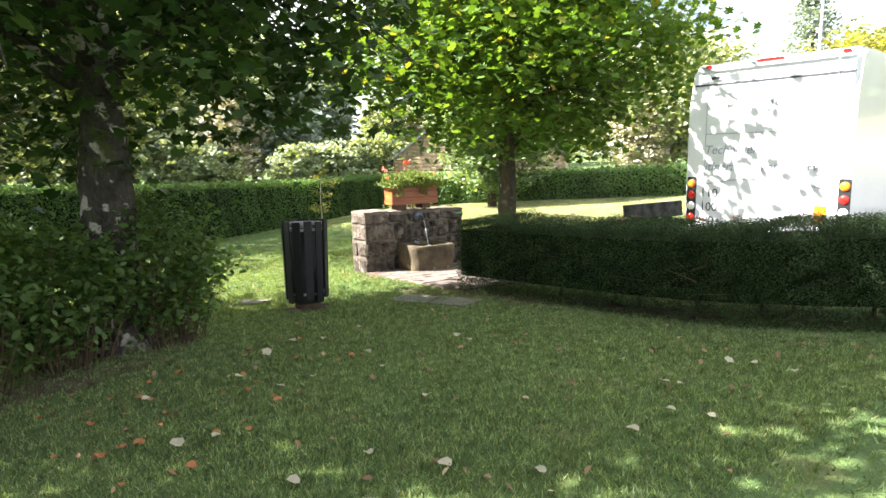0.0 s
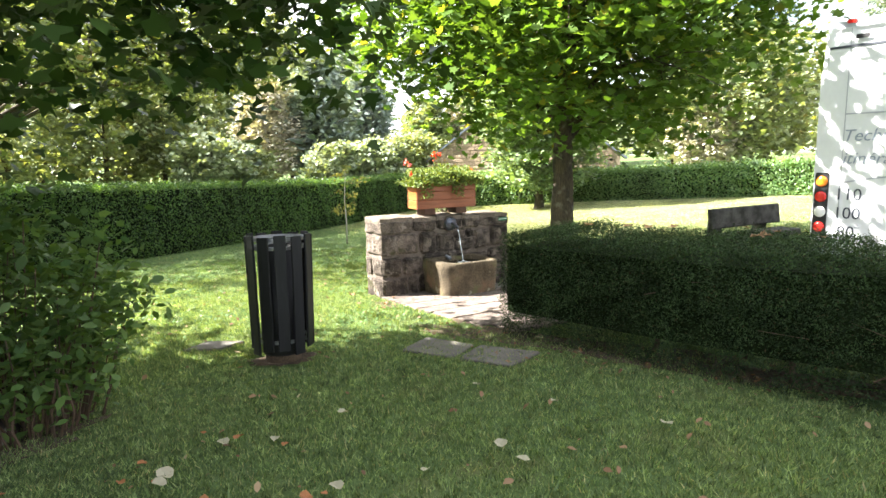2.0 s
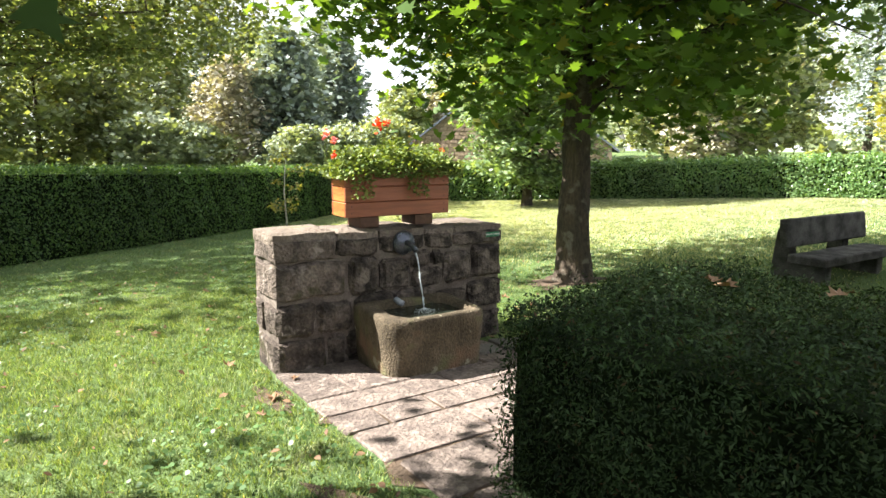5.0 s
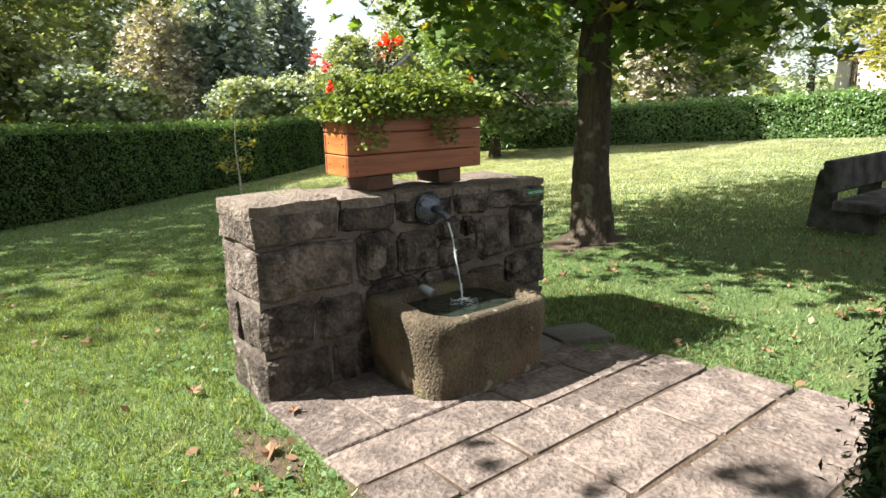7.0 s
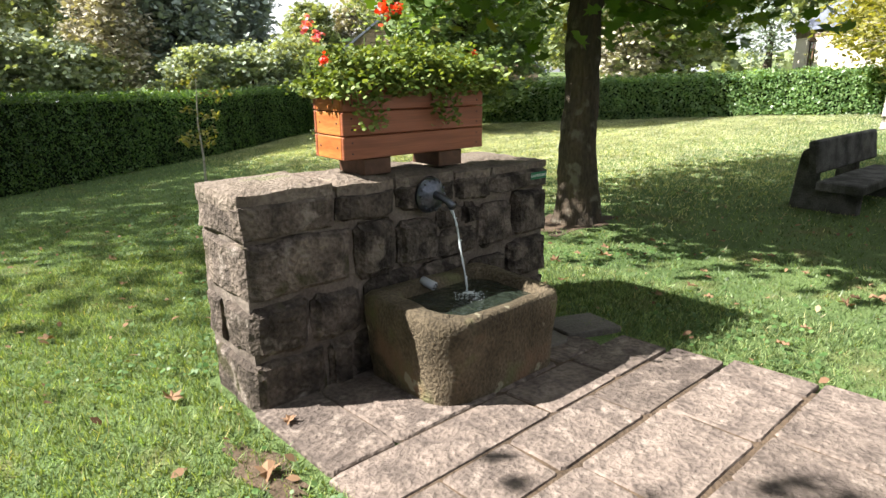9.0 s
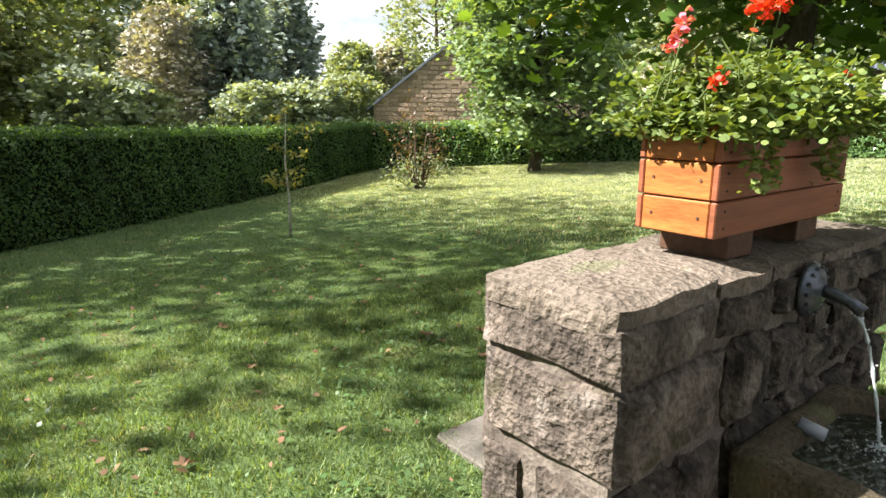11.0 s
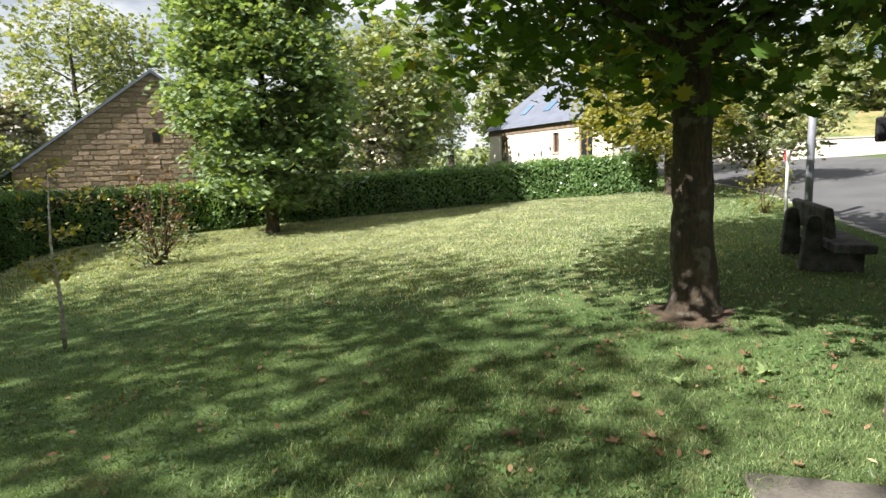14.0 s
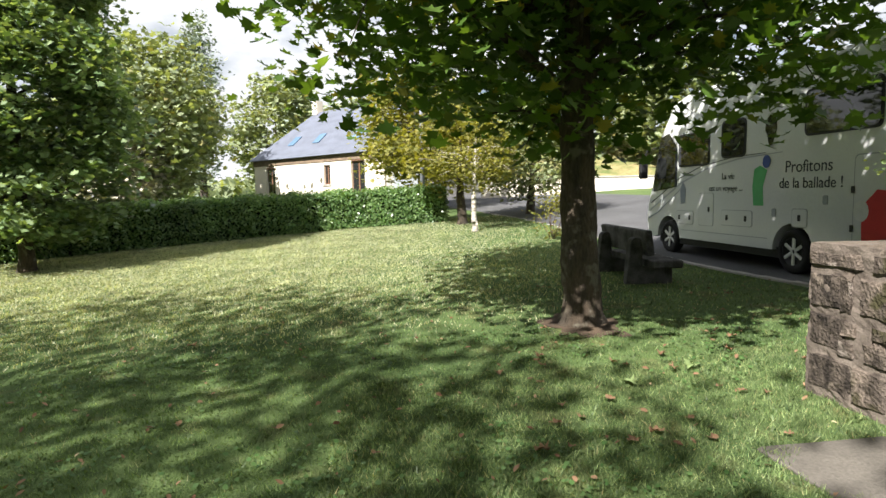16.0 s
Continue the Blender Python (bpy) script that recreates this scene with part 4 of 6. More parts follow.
for k, ((z0, z1), cut) in enumerate(FACE):
    starts, drops = (-0.012,) + cut[0::2], (0.0,) + cut[1::2]
    for j, x in enumerate(starts):
        e = (starts[j + 1] if j + 1 < len(starts) else WL + 0.014) - rng.uniform(-0.008, 0.01)
        deep = WD * (0.56 if k % 2 else 1.0) + 0.01 * (k % 2 == 0)
        y1 = deep if j == 0 else (WD + 0.012 if j == len(starts) - 1 else 0.2)
        zt = z1 - drops[j]
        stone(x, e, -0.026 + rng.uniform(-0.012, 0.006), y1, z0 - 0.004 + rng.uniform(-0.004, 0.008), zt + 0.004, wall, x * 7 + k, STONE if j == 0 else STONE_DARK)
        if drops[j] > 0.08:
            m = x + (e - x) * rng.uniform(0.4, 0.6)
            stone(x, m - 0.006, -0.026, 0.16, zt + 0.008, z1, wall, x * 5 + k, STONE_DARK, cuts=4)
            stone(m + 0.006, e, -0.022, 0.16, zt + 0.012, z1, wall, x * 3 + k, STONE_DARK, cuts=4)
    if k % 2:
        stone(-0.012, 0.3, WD * 0.6, WD + 0.012, z0, z1, wall, k * 2.3 + 40)
    x = 0.3
    while x < WL - 0.4:
        w = min(rng.uniform(0.26, 0.52), WL - 0.3 - x)
        split = rng.random() < 0.3
        zt = z0 + (z1 - z0) * (rng.uniform(0.45, 0.6) if split else 1.0)
        stone(x, x + w, WD - 0.16, WD + 0.018, z0 - 0.004, zt, wall, x * 7 + k + 11, STONE)
        if split:
            stone(x, x + w * rng.uniform(0.8, 1.0), WD - 0.16, WD + 0.018, zt + 0.008, z1, wall, x * 5 + k + 3, STONE)
        x += w + rng.uniform(0.0, 0.012)
x = -0.015
for w in (0.5, 0.36, 0.42, 0.3, 0.52):
    zt = WH - 0.06 * x / WL
    stone(x, x + w + 0.004, -0.004, WD - 0.004, 0.99, zt + rng.uniform(-0.004, 0.004), wall, x * 9, CAPSTONE, "capstone", 0.012, 0.009, 6)
    if x < 0:
        stone(-0.014, w - 0.02, -0.024, WD + 0.012, 0.862, zt - 0.045, wall, 2.7, STONE, "stone", 0.016, 0.016)
    else:
        end = WL + 0.012 if x + w > WL - 0.05 else x + w - 0.005
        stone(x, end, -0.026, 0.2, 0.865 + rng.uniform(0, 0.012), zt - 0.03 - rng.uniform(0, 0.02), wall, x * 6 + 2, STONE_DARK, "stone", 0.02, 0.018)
        stone(x, end, WD - 0.2, WD + 0.016, 0.865 + rng.uniform(0, 0.012), zt - 0.03 - rng.uniform(0, 0.02), wall, x * 4 + 5, STONE, "stone", 0.02, 0.018)
    x += w

for ob in wall.children:
    for v in ob.data.vertices:
        v.co.y *= 1 + 0.3 * v.co.x / WL

plate = thing("sign_plate", (6.9, 8.924, 0.4), "small green plate with pale lettering on the wall", "sign")
part("plate", box_bm(-0.075, 0.075, -0.006, 0.0, -0.022, 0.022, 0.002), SIGN_GREEN, plate)
text_mesh("EAU POTABLE", 0.024, CLEAR_LENS, "lettering", plate, pose(0, -0.0068, 0, 90, 0, 0), "pale lettering", 0.0008)

# the spout: a round boss and a curved beak
spout = thing("water_spout", (6.0, 8.928, 0.395), "dark metal spout with a round ribbed boss", "spout")
bm = lathe(bmesh.new(), [(0.001, 0.05), (0.035, 0.05), (0.055, 0.038), (0.075, 0.032), (0.095, 0.012), (0.1, 0.0)], 28, flip=Matrix.Rotation(radians(90), 3, "X"))
part("boss", bm, LEAD, spout, smooth=True)
for k in range(14):
    u = 2 * math.pi * k / 14
    bm = bmesh.new()
    bmesh.ops.create_icosphere(bm, subdivisions=1, radius=0.009, matrix=Matrix.Translation((0.082 * math.cos(u), -0.028, 0.082 * math.sin(u))))
    part("stud", bm, LEAD, spout)
bm = bmesh.new()
tube(bm, [(0, -0.03, 0.005), (0.01, -0.08, 0.0), (0.015, -0.13, -0.02), (0.02, -0.165, -0.045)], [0.024, 0.022, 0.019, 0.022], 14)
part("beak", bm, LEAD, spout, smooth=True)
stream = thing("water_stream", (6.02, 8.785, 0.335), "thin twisting stream of clear water falling into a trough", "water")
bm = bmesh.new()
pts, rad = [], []
for k in range(22):
    s = k / 21
    pts.append((0.003 * math.sin(9 * s) + 0.005 * s, -0.13 * s ** 0.7, -0.445 * s ** 1.2))
    rad.append(0.0062 + 0.002 * math.sin(31 * s) - 0.0015 * s)
tube(bm, pts, rad, 9)
part("jet", bm, JET, stream, smooth=True)
bm = bmesh.new()
for k in range(26):
    s = RNG.random()
    bmesh.ops.create_icosphere(bm, subdivisions=1, radius=RNG.uniform(0.002, 0.005), matrix=Matrix.Translation(Vector(pts[int(s * 21)]) + Vector(RNG.normal(size=3)) * 0.006))
part("drops", bm, FOAM, stream)


def rounded(x0, x1, y0, y1, r, n=6):
    """A plan outline with rounded corners; r: front left, front right, back right, back left."""
    out = []
    for cx, cy, rr, a in ((x0 + r[0], y0 + r[0], r[0], 180), (x1 - r[1], y0 + r[1], r[1], 270), (x1 - r[2], y1 - r[2], r[2], 0), (x0 + r[3], y1 - r[3], r[3], 90)):
        out += [(cx + rr * math.cos(radians(a + 90 * i / n)), cy + rr * math.sin(radians(a + 90 * i / n))) for i in range(n + 1)]
    return out


trough = thing("stone_trough", (5.54, 8.275, -0.56), "mossy granite trough with rounded corners, full of water, against the wall", "trough")
TW, TD, TH = 0.82, 0.66, 0.51
bm = bmesh.new()
loops = []
for o, z, r in ((0.03, 0.0, 0.15), (0.02, 0.06, 0.16), (0.012, 0.25, 0.16), (0.0, TH - 0.06, 0.16), (0.002, TH - 0.018, 0.16), (0.02, TH, 0.15), (0.07, TH - 0.004, 0.13), (0.085, TH - 0.03, 0.13), (0.1, 0.3, 0.12), (0.13, 0.25, 0.1)):
    inner = o > 0.05
    loops.append([bm.verts.new((x, y, z)) for x, y in rounded(o + 0.045 * inner, TW - o + 0.02 * inner, o, TD - o - 0.02 * inner, (r, r * 0.6, r * 0.8 if inner else 0.05, r * 0.8 if inner else 0.03), 8)])
for a, b in zip(loops, loops[1:]):
    m = len(a)
    for i in range(m):
        bm.faces.new((a[i], a[(i + 1) % m], b[(i + 1) % m], b[i]))
bm.faces.new(loops[-1])
bmesh.ops.recalc_face_normals(bm, faces=bm.faces[:])
bmesh.ops.subdivide_edges(bm, edges=[e for e in bm.edges if e.calc_length() > 0.1], cuts=3, use_grid_fill=True)
bm.normal_update()
for v in bm.verts:
    v.co += v.normal * (0.010 * noise.noise(v.co * 7) + 0.004 * noise.noise(v.co * 30))
part("basin", bm, GRANITE, trough, smooth=True)
bm = bmesh.new()
bm.faces.new([bm.verts.new((x, y, 0.45)) for x, y in rounded(0.12, TW - 0.055, 0.08, TD - 0.09, (0.13, 0.1, 0.1, 0.1))])
part("water_surface", bm, POOL, trough, "dark rippled water")
bm = bmesh.new()
for k in range(220):
    a, d = RNG.uniform(0, 6.28), abs(RNG.normal()) * 0.045
    bmesh.ops.create_icosphere(bm, subdivisions=1, radius=RNG.uniform(0.001, 0.0042), matrix=Matrix.Translation((0.485 + d * math.cos(a), 0.365 + d * math.sin(a), 0.453 + max(0, 0.02 - d * 0.4))))
part("splash", bm, FOAM, trough, "white splashing foam")["kind"] = "stuff"
bm = bmesh.new()
tube(bm, [(0.345, 0.585, 0.515), (0.355, 0.54, 0.502), (0.365, 0.505, 0.494)], [0.024, 0.024, 0.024], 14)
pipe = thing("overflow_pipe", (0, 0, 0), "short pale grey plastic pipe resting in a trough", "pipe")
pipe.matrix_world = trough.matrix_world.copy()
part("pipe", bm, VAN_TRIM, pipe, smooth=True)
bm = bmesh.new()
for a in range(5):
    bmesh.ops.create_icosphere(bm, subdivisions=1, radius=0.006, matrix=Matrix.Translation((0.366 + 0.013 * math.cos(a * 1.257), 0.503, 0.493 + 0.013 * math.sin(a * 1.257))))
part("holes", bm, PLASTIC, pipe)

# the planter and its geraniums
planter = thing("planter_box", (5.57, 9.06, 0.60), "orange-brown stained wooden planter box on two feet", "planter", rz=-2)
PW, PD, PH = 0.92, 0.29, 0.36
for k in range(3):
    z0 = 0.004 + k * 0.12
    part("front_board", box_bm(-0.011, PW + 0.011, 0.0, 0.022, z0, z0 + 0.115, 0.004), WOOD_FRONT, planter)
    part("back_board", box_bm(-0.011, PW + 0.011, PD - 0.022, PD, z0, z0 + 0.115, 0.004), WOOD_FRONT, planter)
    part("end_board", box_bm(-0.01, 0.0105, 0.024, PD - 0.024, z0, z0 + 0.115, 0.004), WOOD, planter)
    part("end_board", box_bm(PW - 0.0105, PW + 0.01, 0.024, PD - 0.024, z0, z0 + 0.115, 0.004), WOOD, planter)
    for x in (0.04, PW - 0.04):
        for dz in (0.03, 0.085):
            bm = lathe(bmesh.new(), [(0.005, 0.0), (0.004, 0.002)], 8, (x, -0.001, z0 + dz), Matrix.Rotation(radians(90), 3, "X"))
            part("screw", bm, PLASTIC, planter)
    for y in (0.06, PD - 0.06):
        bm = lathe(bmesh.new(), [(0.006, 0.0), (0.005, 0.002)], 8, (-0.011, y, z0 + 0.06), Matrix.Rotation(radians(-90), 3, "Y"))
        part("screw", bm, WOOD_DARK, planter)
for a, b, c, d in ((-0.02, PW + 0.02, -0.015, 0.03), (-0.02, PW + 0.02, PD - 0.03, PD + 0.015), (-0.02, 0.03, 0.032, PD - 0.032), (PW - 0.03, PW + 0.02, 0.032, PD - 0.032)):
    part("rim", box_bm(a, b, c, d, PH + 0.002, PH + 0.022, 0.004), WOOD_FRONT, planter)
for x in (0.2, 0.7):
    part("foot", box_bm(x - 0.085, x + 0.085, 0.02, PD - 0.02, -0.085, 0.0, 0.004), WOOD_DARK, planter)
part("soil", box_bm(0.025, PW - 0.025, 0.024, PD - 0.024, 0.28, 0.33), SOIL, planter)

ger = thing("geraniums", (5.57, 9.05, 0.93), "bushy yellow-green geraniums with a few red and pink flowers", "flowers", rz=-2)
rng2 = np.random.default_rng(91)
n = 11500
cx = rng2.uniform(-0.09, PW + 0.1, n)
u = (cx - PW / 2) / (PW / 2)
topz = (0.215 - 0.07 * u ** 2 + 0.05 * np.sin(cx * 17) + 0.04 * np.sin(cx * 41)).clip(0.08, 0.5)
zz = rng2.random(n) ** 0.7 * topz + np.where(np.abs(u) > 1, -0.02, 0.0)
cy = PD / 2 + rng2.normal(size=n) * 0.14
hang = rng2.random(n) < 0.16
cy = np.where(hang, -0.03 - rng2.random(n) * 0.05, cy)
zz = np.where(hang, 0.1 - rng2.random(n) ** 1.6 * (0.12 + 0.16 * (np.sin(cx * 13) > 0.3)), zz)
leaves("foliage", np.stack([cx, cy, zz], 1), rng2.uniform(0.013, 0.03, n), "round", GERANIUM, ger, 0.3, rng=rng2)
for k in range(60):
    x, y = rng2.uniform(-0.05, PW + 0.05), PD / 2 + rng2.normal() * 0.12
    bm = bmesh.new()
    dx, dy, dz = rng2.normal() * 0.08, rng2.normal() * 0.08, rng2.uniform(0.12, 0.29)
    tube(bm, [(x, y, -0.05), (x + dx * 0.4, y + dy * 0.4, dz * 0.6), (x + dx, y + dy, dz)], [0.004, 0.003, 0.002], 5)
    part("stem", bm, GERANIUM, ger)
for x, y, z, m, r in ((0.33, 0.12, 0.40, PETAL, 0.034), (0.38, 0.07, 0.41, PETAL, 0.024), (-0.12, 0.1, 0.31, PETAL_PINK, 0.026), (-0.02, 0.2, 0.27, PETAL_PINK, 0.024), (-0.1, 0.0, 0.16, PETAL, 0.02),
                      (0.86, 0.02, 0.2, PETAL, 0.018)):
    bm = bmesh.new()
    tube(bm, [(x, y + 0.05, 0.1), (x, y, z)], [0.003, 0.002], 5)
    part("flower_stem", bm, GERANIUM, ger)
    pts = rng2.normal(size=(34, 3)) * r * 0.55 + np.array((x, y, z))
    leaves("flower_head", pts, r * 0.8, "round", m, ger, 0.2, rng=rng2)["kind"] = "stuff"

# ---- paving ----
paving = thing("paving", (0, 0, 0), "uneven pinkish flagstones before the fountain, with soil joints", "paving", kind="structure")


def flag(name, corners, material, parent=None, thick=0.06, proud=0.02, seed=0.0):
    """A flagstone from its corners in plan, worn at the edges; it follows the ground."""
    bm = bmesh.new()
    cx, cy = sum(c[0] for c in corners) / 4, sum(c[1] for c in corners) / 4
    ring, top = [], []
    for i in range(4):
        a, b = corners[i], corners[(i + 1) % 4]
        for f in (0.04, 0.35, 0.65, 0.96):
            x, y = a[0] + (b[0] - a[0]) * f, a[1] + (b[1] - a[1]) * f
            q = 1 + 0.03 * noise.noise(Vector((x * 5, y * 5, seed)))
            ring.append((cx + (x - cx) * q, cy + (y - cy) * q))
    world = parent.matrix_world if parent else Matrix()
    lo, mid = [], []
    for x, y in ring:
        p = world @ Vector((x, y, 0))
        z = gz(p.x, p.y)
        lo.append(bm.verts.new((x, y, z - thick)))
        mid.append(bm.verts.new((x, y, z + proud - 0.008)))
        top.append(bm.verts.new((cx + (x - cx) * 0.975, cy + (y - cy) * 0.975, z + proud + 0.003 * noise.noise(Vector((x * 9, y * 9, 1))))))
    m = len(ring)
    for i in range(m):
        j = (i + 1) % m
        bm.faces.new((lo[i], lo[j], mid[j], mid[i]))
        bm.faces.new((mid[i], mid[j], top[j], top[i]))
    bm.faces.new(top)
    bm.faces.new(lo[::-1])
    bmesh.ops.recalc_face_normals(bm, faces=bm.faces[:])
    return part(name, bm, material, parent)


bed = soil_patch("paving_bed", 5.95, 7.7, 1.2, 1.45, "sandy soil between flagstones", 0.0, 9)
# rows of flags: far and near edge, then the joints along each row
PAVING = ((8.97, 8.27, (4.92, 5.26, 5.89, 6.36, 6.72)), (8.26, 7.96, (4.90, 5.90, 6.42, 6.93)), (7.95, 7.66, (4.91, 5.205, 5.575, 6.17, 6.98)),
          (7.645, 7.23, (4.93, 5.655, 6.30, 6.84, 7.03)), (7.215, 6.765, (4.98, 5.5, 5.98, 6.40, 6.70, 7.05)), (6.75, 6.35, (5.1, 5.62, 6.15, 6.6, 7.0)))
rp = random.Random(8)
for y1, y0, joints in PAVING:
    for x, e in zip(joints, joints[1:]):
        s = rp.uniform(-0.02, 0.02)
        flag("flagstone", ((x + 0.004, y0 + 0.003), (e - 0.004 + s, y0 + 0.003), (e - 0.004, y1 - 0.003), (x + 0.004, y1 - 0.003)), FLAG, paving, proud=0.021 + rp.uniform(-0.002, 0.003), seed=x + y0)
for k, c in enumerate((((3.89, 6.41), (4.12, 5.92), (4.5, 6.16), (4.3, 6.66)), ((4.14, 5.88), (4.37, 5.47), (4.82, 5.63), (4.53, 6.12)))):
    ob = flag("stepping_stone", c, SLAB, proud=0.028, seed=k)
    tagged(ob, "flat grey stepping stone sunk in the lawn", "stepping stone", "stepping stones in the lawn")
ob = flag("stepping_stone", ((2.3, 7.74), (2.6, 7.55), (2.87, 7.7), (2.57, 7.93)), SLAB, proud=0.03, seed=4)
tagged(ob, "flat grey stepping stone beside the litter bin", "stepping stone", "stepping stones in the lawn")
ob = flag("stone_slab", ((5.5, 10.4), (5.42, 9.66), (6.14, 9.7), (6.26, 10.44)), SLAB, proud=0.03, seed=5)
tagged(ob, "flat grey stone slab behind the fountain wall", "stone slab")
ob = flag("drain_stone", ((6.42, 8.44), (6.62, 8.42), (6.68, 8.62), (6.46, 8.64)), SLAB, proud=0.045, seed=6)
tagged(ob, "wet blue-grey stone beside the trough", "stone slab")
ob = flag("pitted_slab", ((6.68, 8.46), (7.0, 8.3), (7.08, 8.6), (6.74, 8.76)), SLAB, proud=0.04, seed=7)
tagged(ob, "dark pitted stone slab beside the paving", "stone slab")

# ---- litter bin, bench and posts ----
bx_, by_ = 3.0, 6.86
bin_ = thing("litter_bin", (bx_, by_, gz(bx_, by_) + 0.02), "black slatted round litter bin standing on the lawn, slightly tilted", "litter bin")
bin_.matrix_world = pose(bx_, by_, gz(bx_, by_) + 0.02, -1.5, 1.0, 10)
N = 12
for k in range(N):
    u = 2 * math.pi * (k + 0.2) / N
    r, w = 0.245, 0.096
    bm = box_bm(-w / 2, w / 2, -0.011, 0.011, 0.10 + (0.02 if k % 3 else -0.02), 1.075 - 0.012 * (k % 2), 0.005)
    bmesh.ops.transform(bm, matrix=Matrix.Rotation(u + math.pi / 2, 4, "Z") @ Matrix.Rotation(radians(1.0), 4, "X"), verts=bm.verts[:])
    bmesh.ops.translate(bm, vec=(r * math.cos(u), r * math.sin(u), 0), verts=bm.verts[:])
    part("slat", bm, BIN_SLAT, bin_)
for z in (0.17, 0.95, 1.02):
    bm = bmesh.new()
    lathe(bm, [(0.205, z), (0.215, z), (0.215, z + 0.03), (0.205, z + 0.03)], 36, ring=True)
    part("hoop", bm, STEEL, bin_, "pale metal hoop")
bm = bmesh.new()
lathe(bm, [(0.165, 0.06), (0.175, 0.08), (0.178, 0.97), (0.17, 0.97), (0.165, 0.12)], 30)
part("inner_drum", bm, BLACK, bin_, smooth=True)
part("base", lathe(bmesh.new(), [(0.14, -0.05), (0.15, -0.04), (0.15, 0.10), (0.12, 0.10)], 30), SOIL, bin_, "dirt-crusted base")
soil_patch("soil_under_bin", bx_, by_, 0.36, 0.32, "trodden soil under a litter bin", seed=12)

bench = thing("bench", (11.64, 8.32, gz(11.9, 8.7)), "dark lichened concrete bench with a slab back, on the lawn", "bench", rz=-1)
for x in (0.2, 1.62):
    outline = [(0.06, -0.06), (0.78, -0.06), (0.75, 0.3), (0.72, 0.62), (0.7, 0.68), (0.66, 0.71), (0.6, 0.71), (0.56, 0.68), (0.54, 0.62), (0.52, 0.26), (0.06, 0.25)]
    bm = prism(bmesh.new(), outline, 0, 0.17)
    for v in bm.verts:
        v.co = Vector((x + v.co.y, v.co.x, v.co.z))
    bmesh.ops.recalc_face_normals(bm, faces=bm.faces[:])
    bmesh.ops.bevel(bm, geom=[e for e in bm.edges if len(e.link_faces) == 2], offset=0.012, segments=1, affect="EDGES")
    part("support", bm, BENCH, bench)
bm = box_bm(0.0, 2.05, -0.02, 0.45, 0.255, 0.37, 0.015)
part("seat", rough(bm, 0.008, 9, 3), BENCH, bench)
bm = box_bm(-0.04, 2.1, 0.0, 0.1, 0.0, 0.38, 0.02)
rough(bm, 0.006, 9, 3)
bmesh.ops.transform(bm, matrix=Matrix.Translation((0, 0.43, 0.455)) @ Matrix.Rotation(radians(-8), 4, "X"), verts=bm.verts[:])
part("backrest", bm, BENCH, bench)

post = thing("road_post", (17.5, 7.85, gz(17.5, 7.85)), "thick grey metal post with a pale cap beside the road", "post")
part("shaft", lathe(bmesh.new(), [(0.075, -0.05), (0.075, 2.3), (0.07, 2.31)], 18), POST, post, smooth=True)
part("cap", lathe(bmesh.new(), [(0.08, 2.312), (0.075, 2.36), (0.03, 2.39)], 18), WHITE_POST, post, "pale cap", smooth=True)
post = thing("marker_post", (17.85, 8.2, gz(17.85, 8.2)), "thin white marker post with a red band on the lawn", "post")
part("shaft", lathe(bmesh.new(), [(0.035, -0.05), (0.035, 1.42), (0.03, 1.44)], 12), WHITE_POST, post, smooth=True)
part("band", box_bm(0.036, 0.05, -0.06, 0.06, 1.22, 1.42, 0.003), RED_INK, post, "red marker band")
pole = thing("street_lamp", (27.0, 11.6, gz(27.0, 11.6)), "tall dark street lamp pole", "street lamp")
part("pole", lathe(bmesh.new(), [(0.09, -0.05), (0.07, 4), (0.05, 8.0)], 12), POST, pole, smooth=True)
part("lantern", box_bm(-0.1, 0.5, -0.12, 0.12, 7.95, 8.1, 0.03), PLASTIC, pole)

# kerb stones along the road
for k in range(26):
    x = 8.4 + k * 0.72
    y = float(kerb_y(x + 0.35))
    a = math.degrees(math.atan2(float(kerb_y(x + 0.7) - kerb_y(x)), 0.7))
    bm = box_bm(0.004, 0.716, -0.06, 0.06, -0.15, 0.03, 0.01)
    ob = part("kerb_stone", bm, KERB, road)
    ob.matrix_world = pose(x, float(kerb_y(x)) - 0.06, gz(x, y) + 0.005, 0, 0, a)


# ---- the motorhome ----
van = thing("motorhome", (9.62, 6.0, -0.52), "white integrated motorhome with lettering, parked on the road", "motorhome")
van.matrix_world = pose(9.62, 6.0, -0.52, 0, 0.0, 5)
VL, VW, VH = 7.35, 2.45, 3.42
side = [(0.0, 0.32), (0.0, 3.0), (0.06, 3.28), (0.22, 3.4), (5.6, 3.4), (6.3, 3.25), (6.85, 2.6), (7.12, 1.75), (7.3, 1.3), (7.38, 0.75), (7.3, 0.42), (7.1, 0.34)]
bm = bmesh.new()
arch = lambda cx: [(cx + 0.46 * math.cos(radians(a)), 0.36 + 0.46 * math.sin(radians(a))) for a in range(0, 181, 20)]
low = [(7.1, 0.32)] + arch(6.42) + arch(2.62)
prism(bm, side[:-1] + low, -VW, 0)
bmesh.ops.bevel(bm, geom=[e for e in bm.edges if abs(e.verts[0].co.y - e.verts[1].co.y) < 1e-4 and min(e.verts[0].co.z, e.verts[1].co.z) > 0.9], offset=0.07, segments=3, affect="EDGES")
part("body", bm, VAN, van)
part("floor_pan", box_bm(0.15, 6.9, -VW + 0.08, -0.08, 0.22, 0.4), PLASTIC, van)


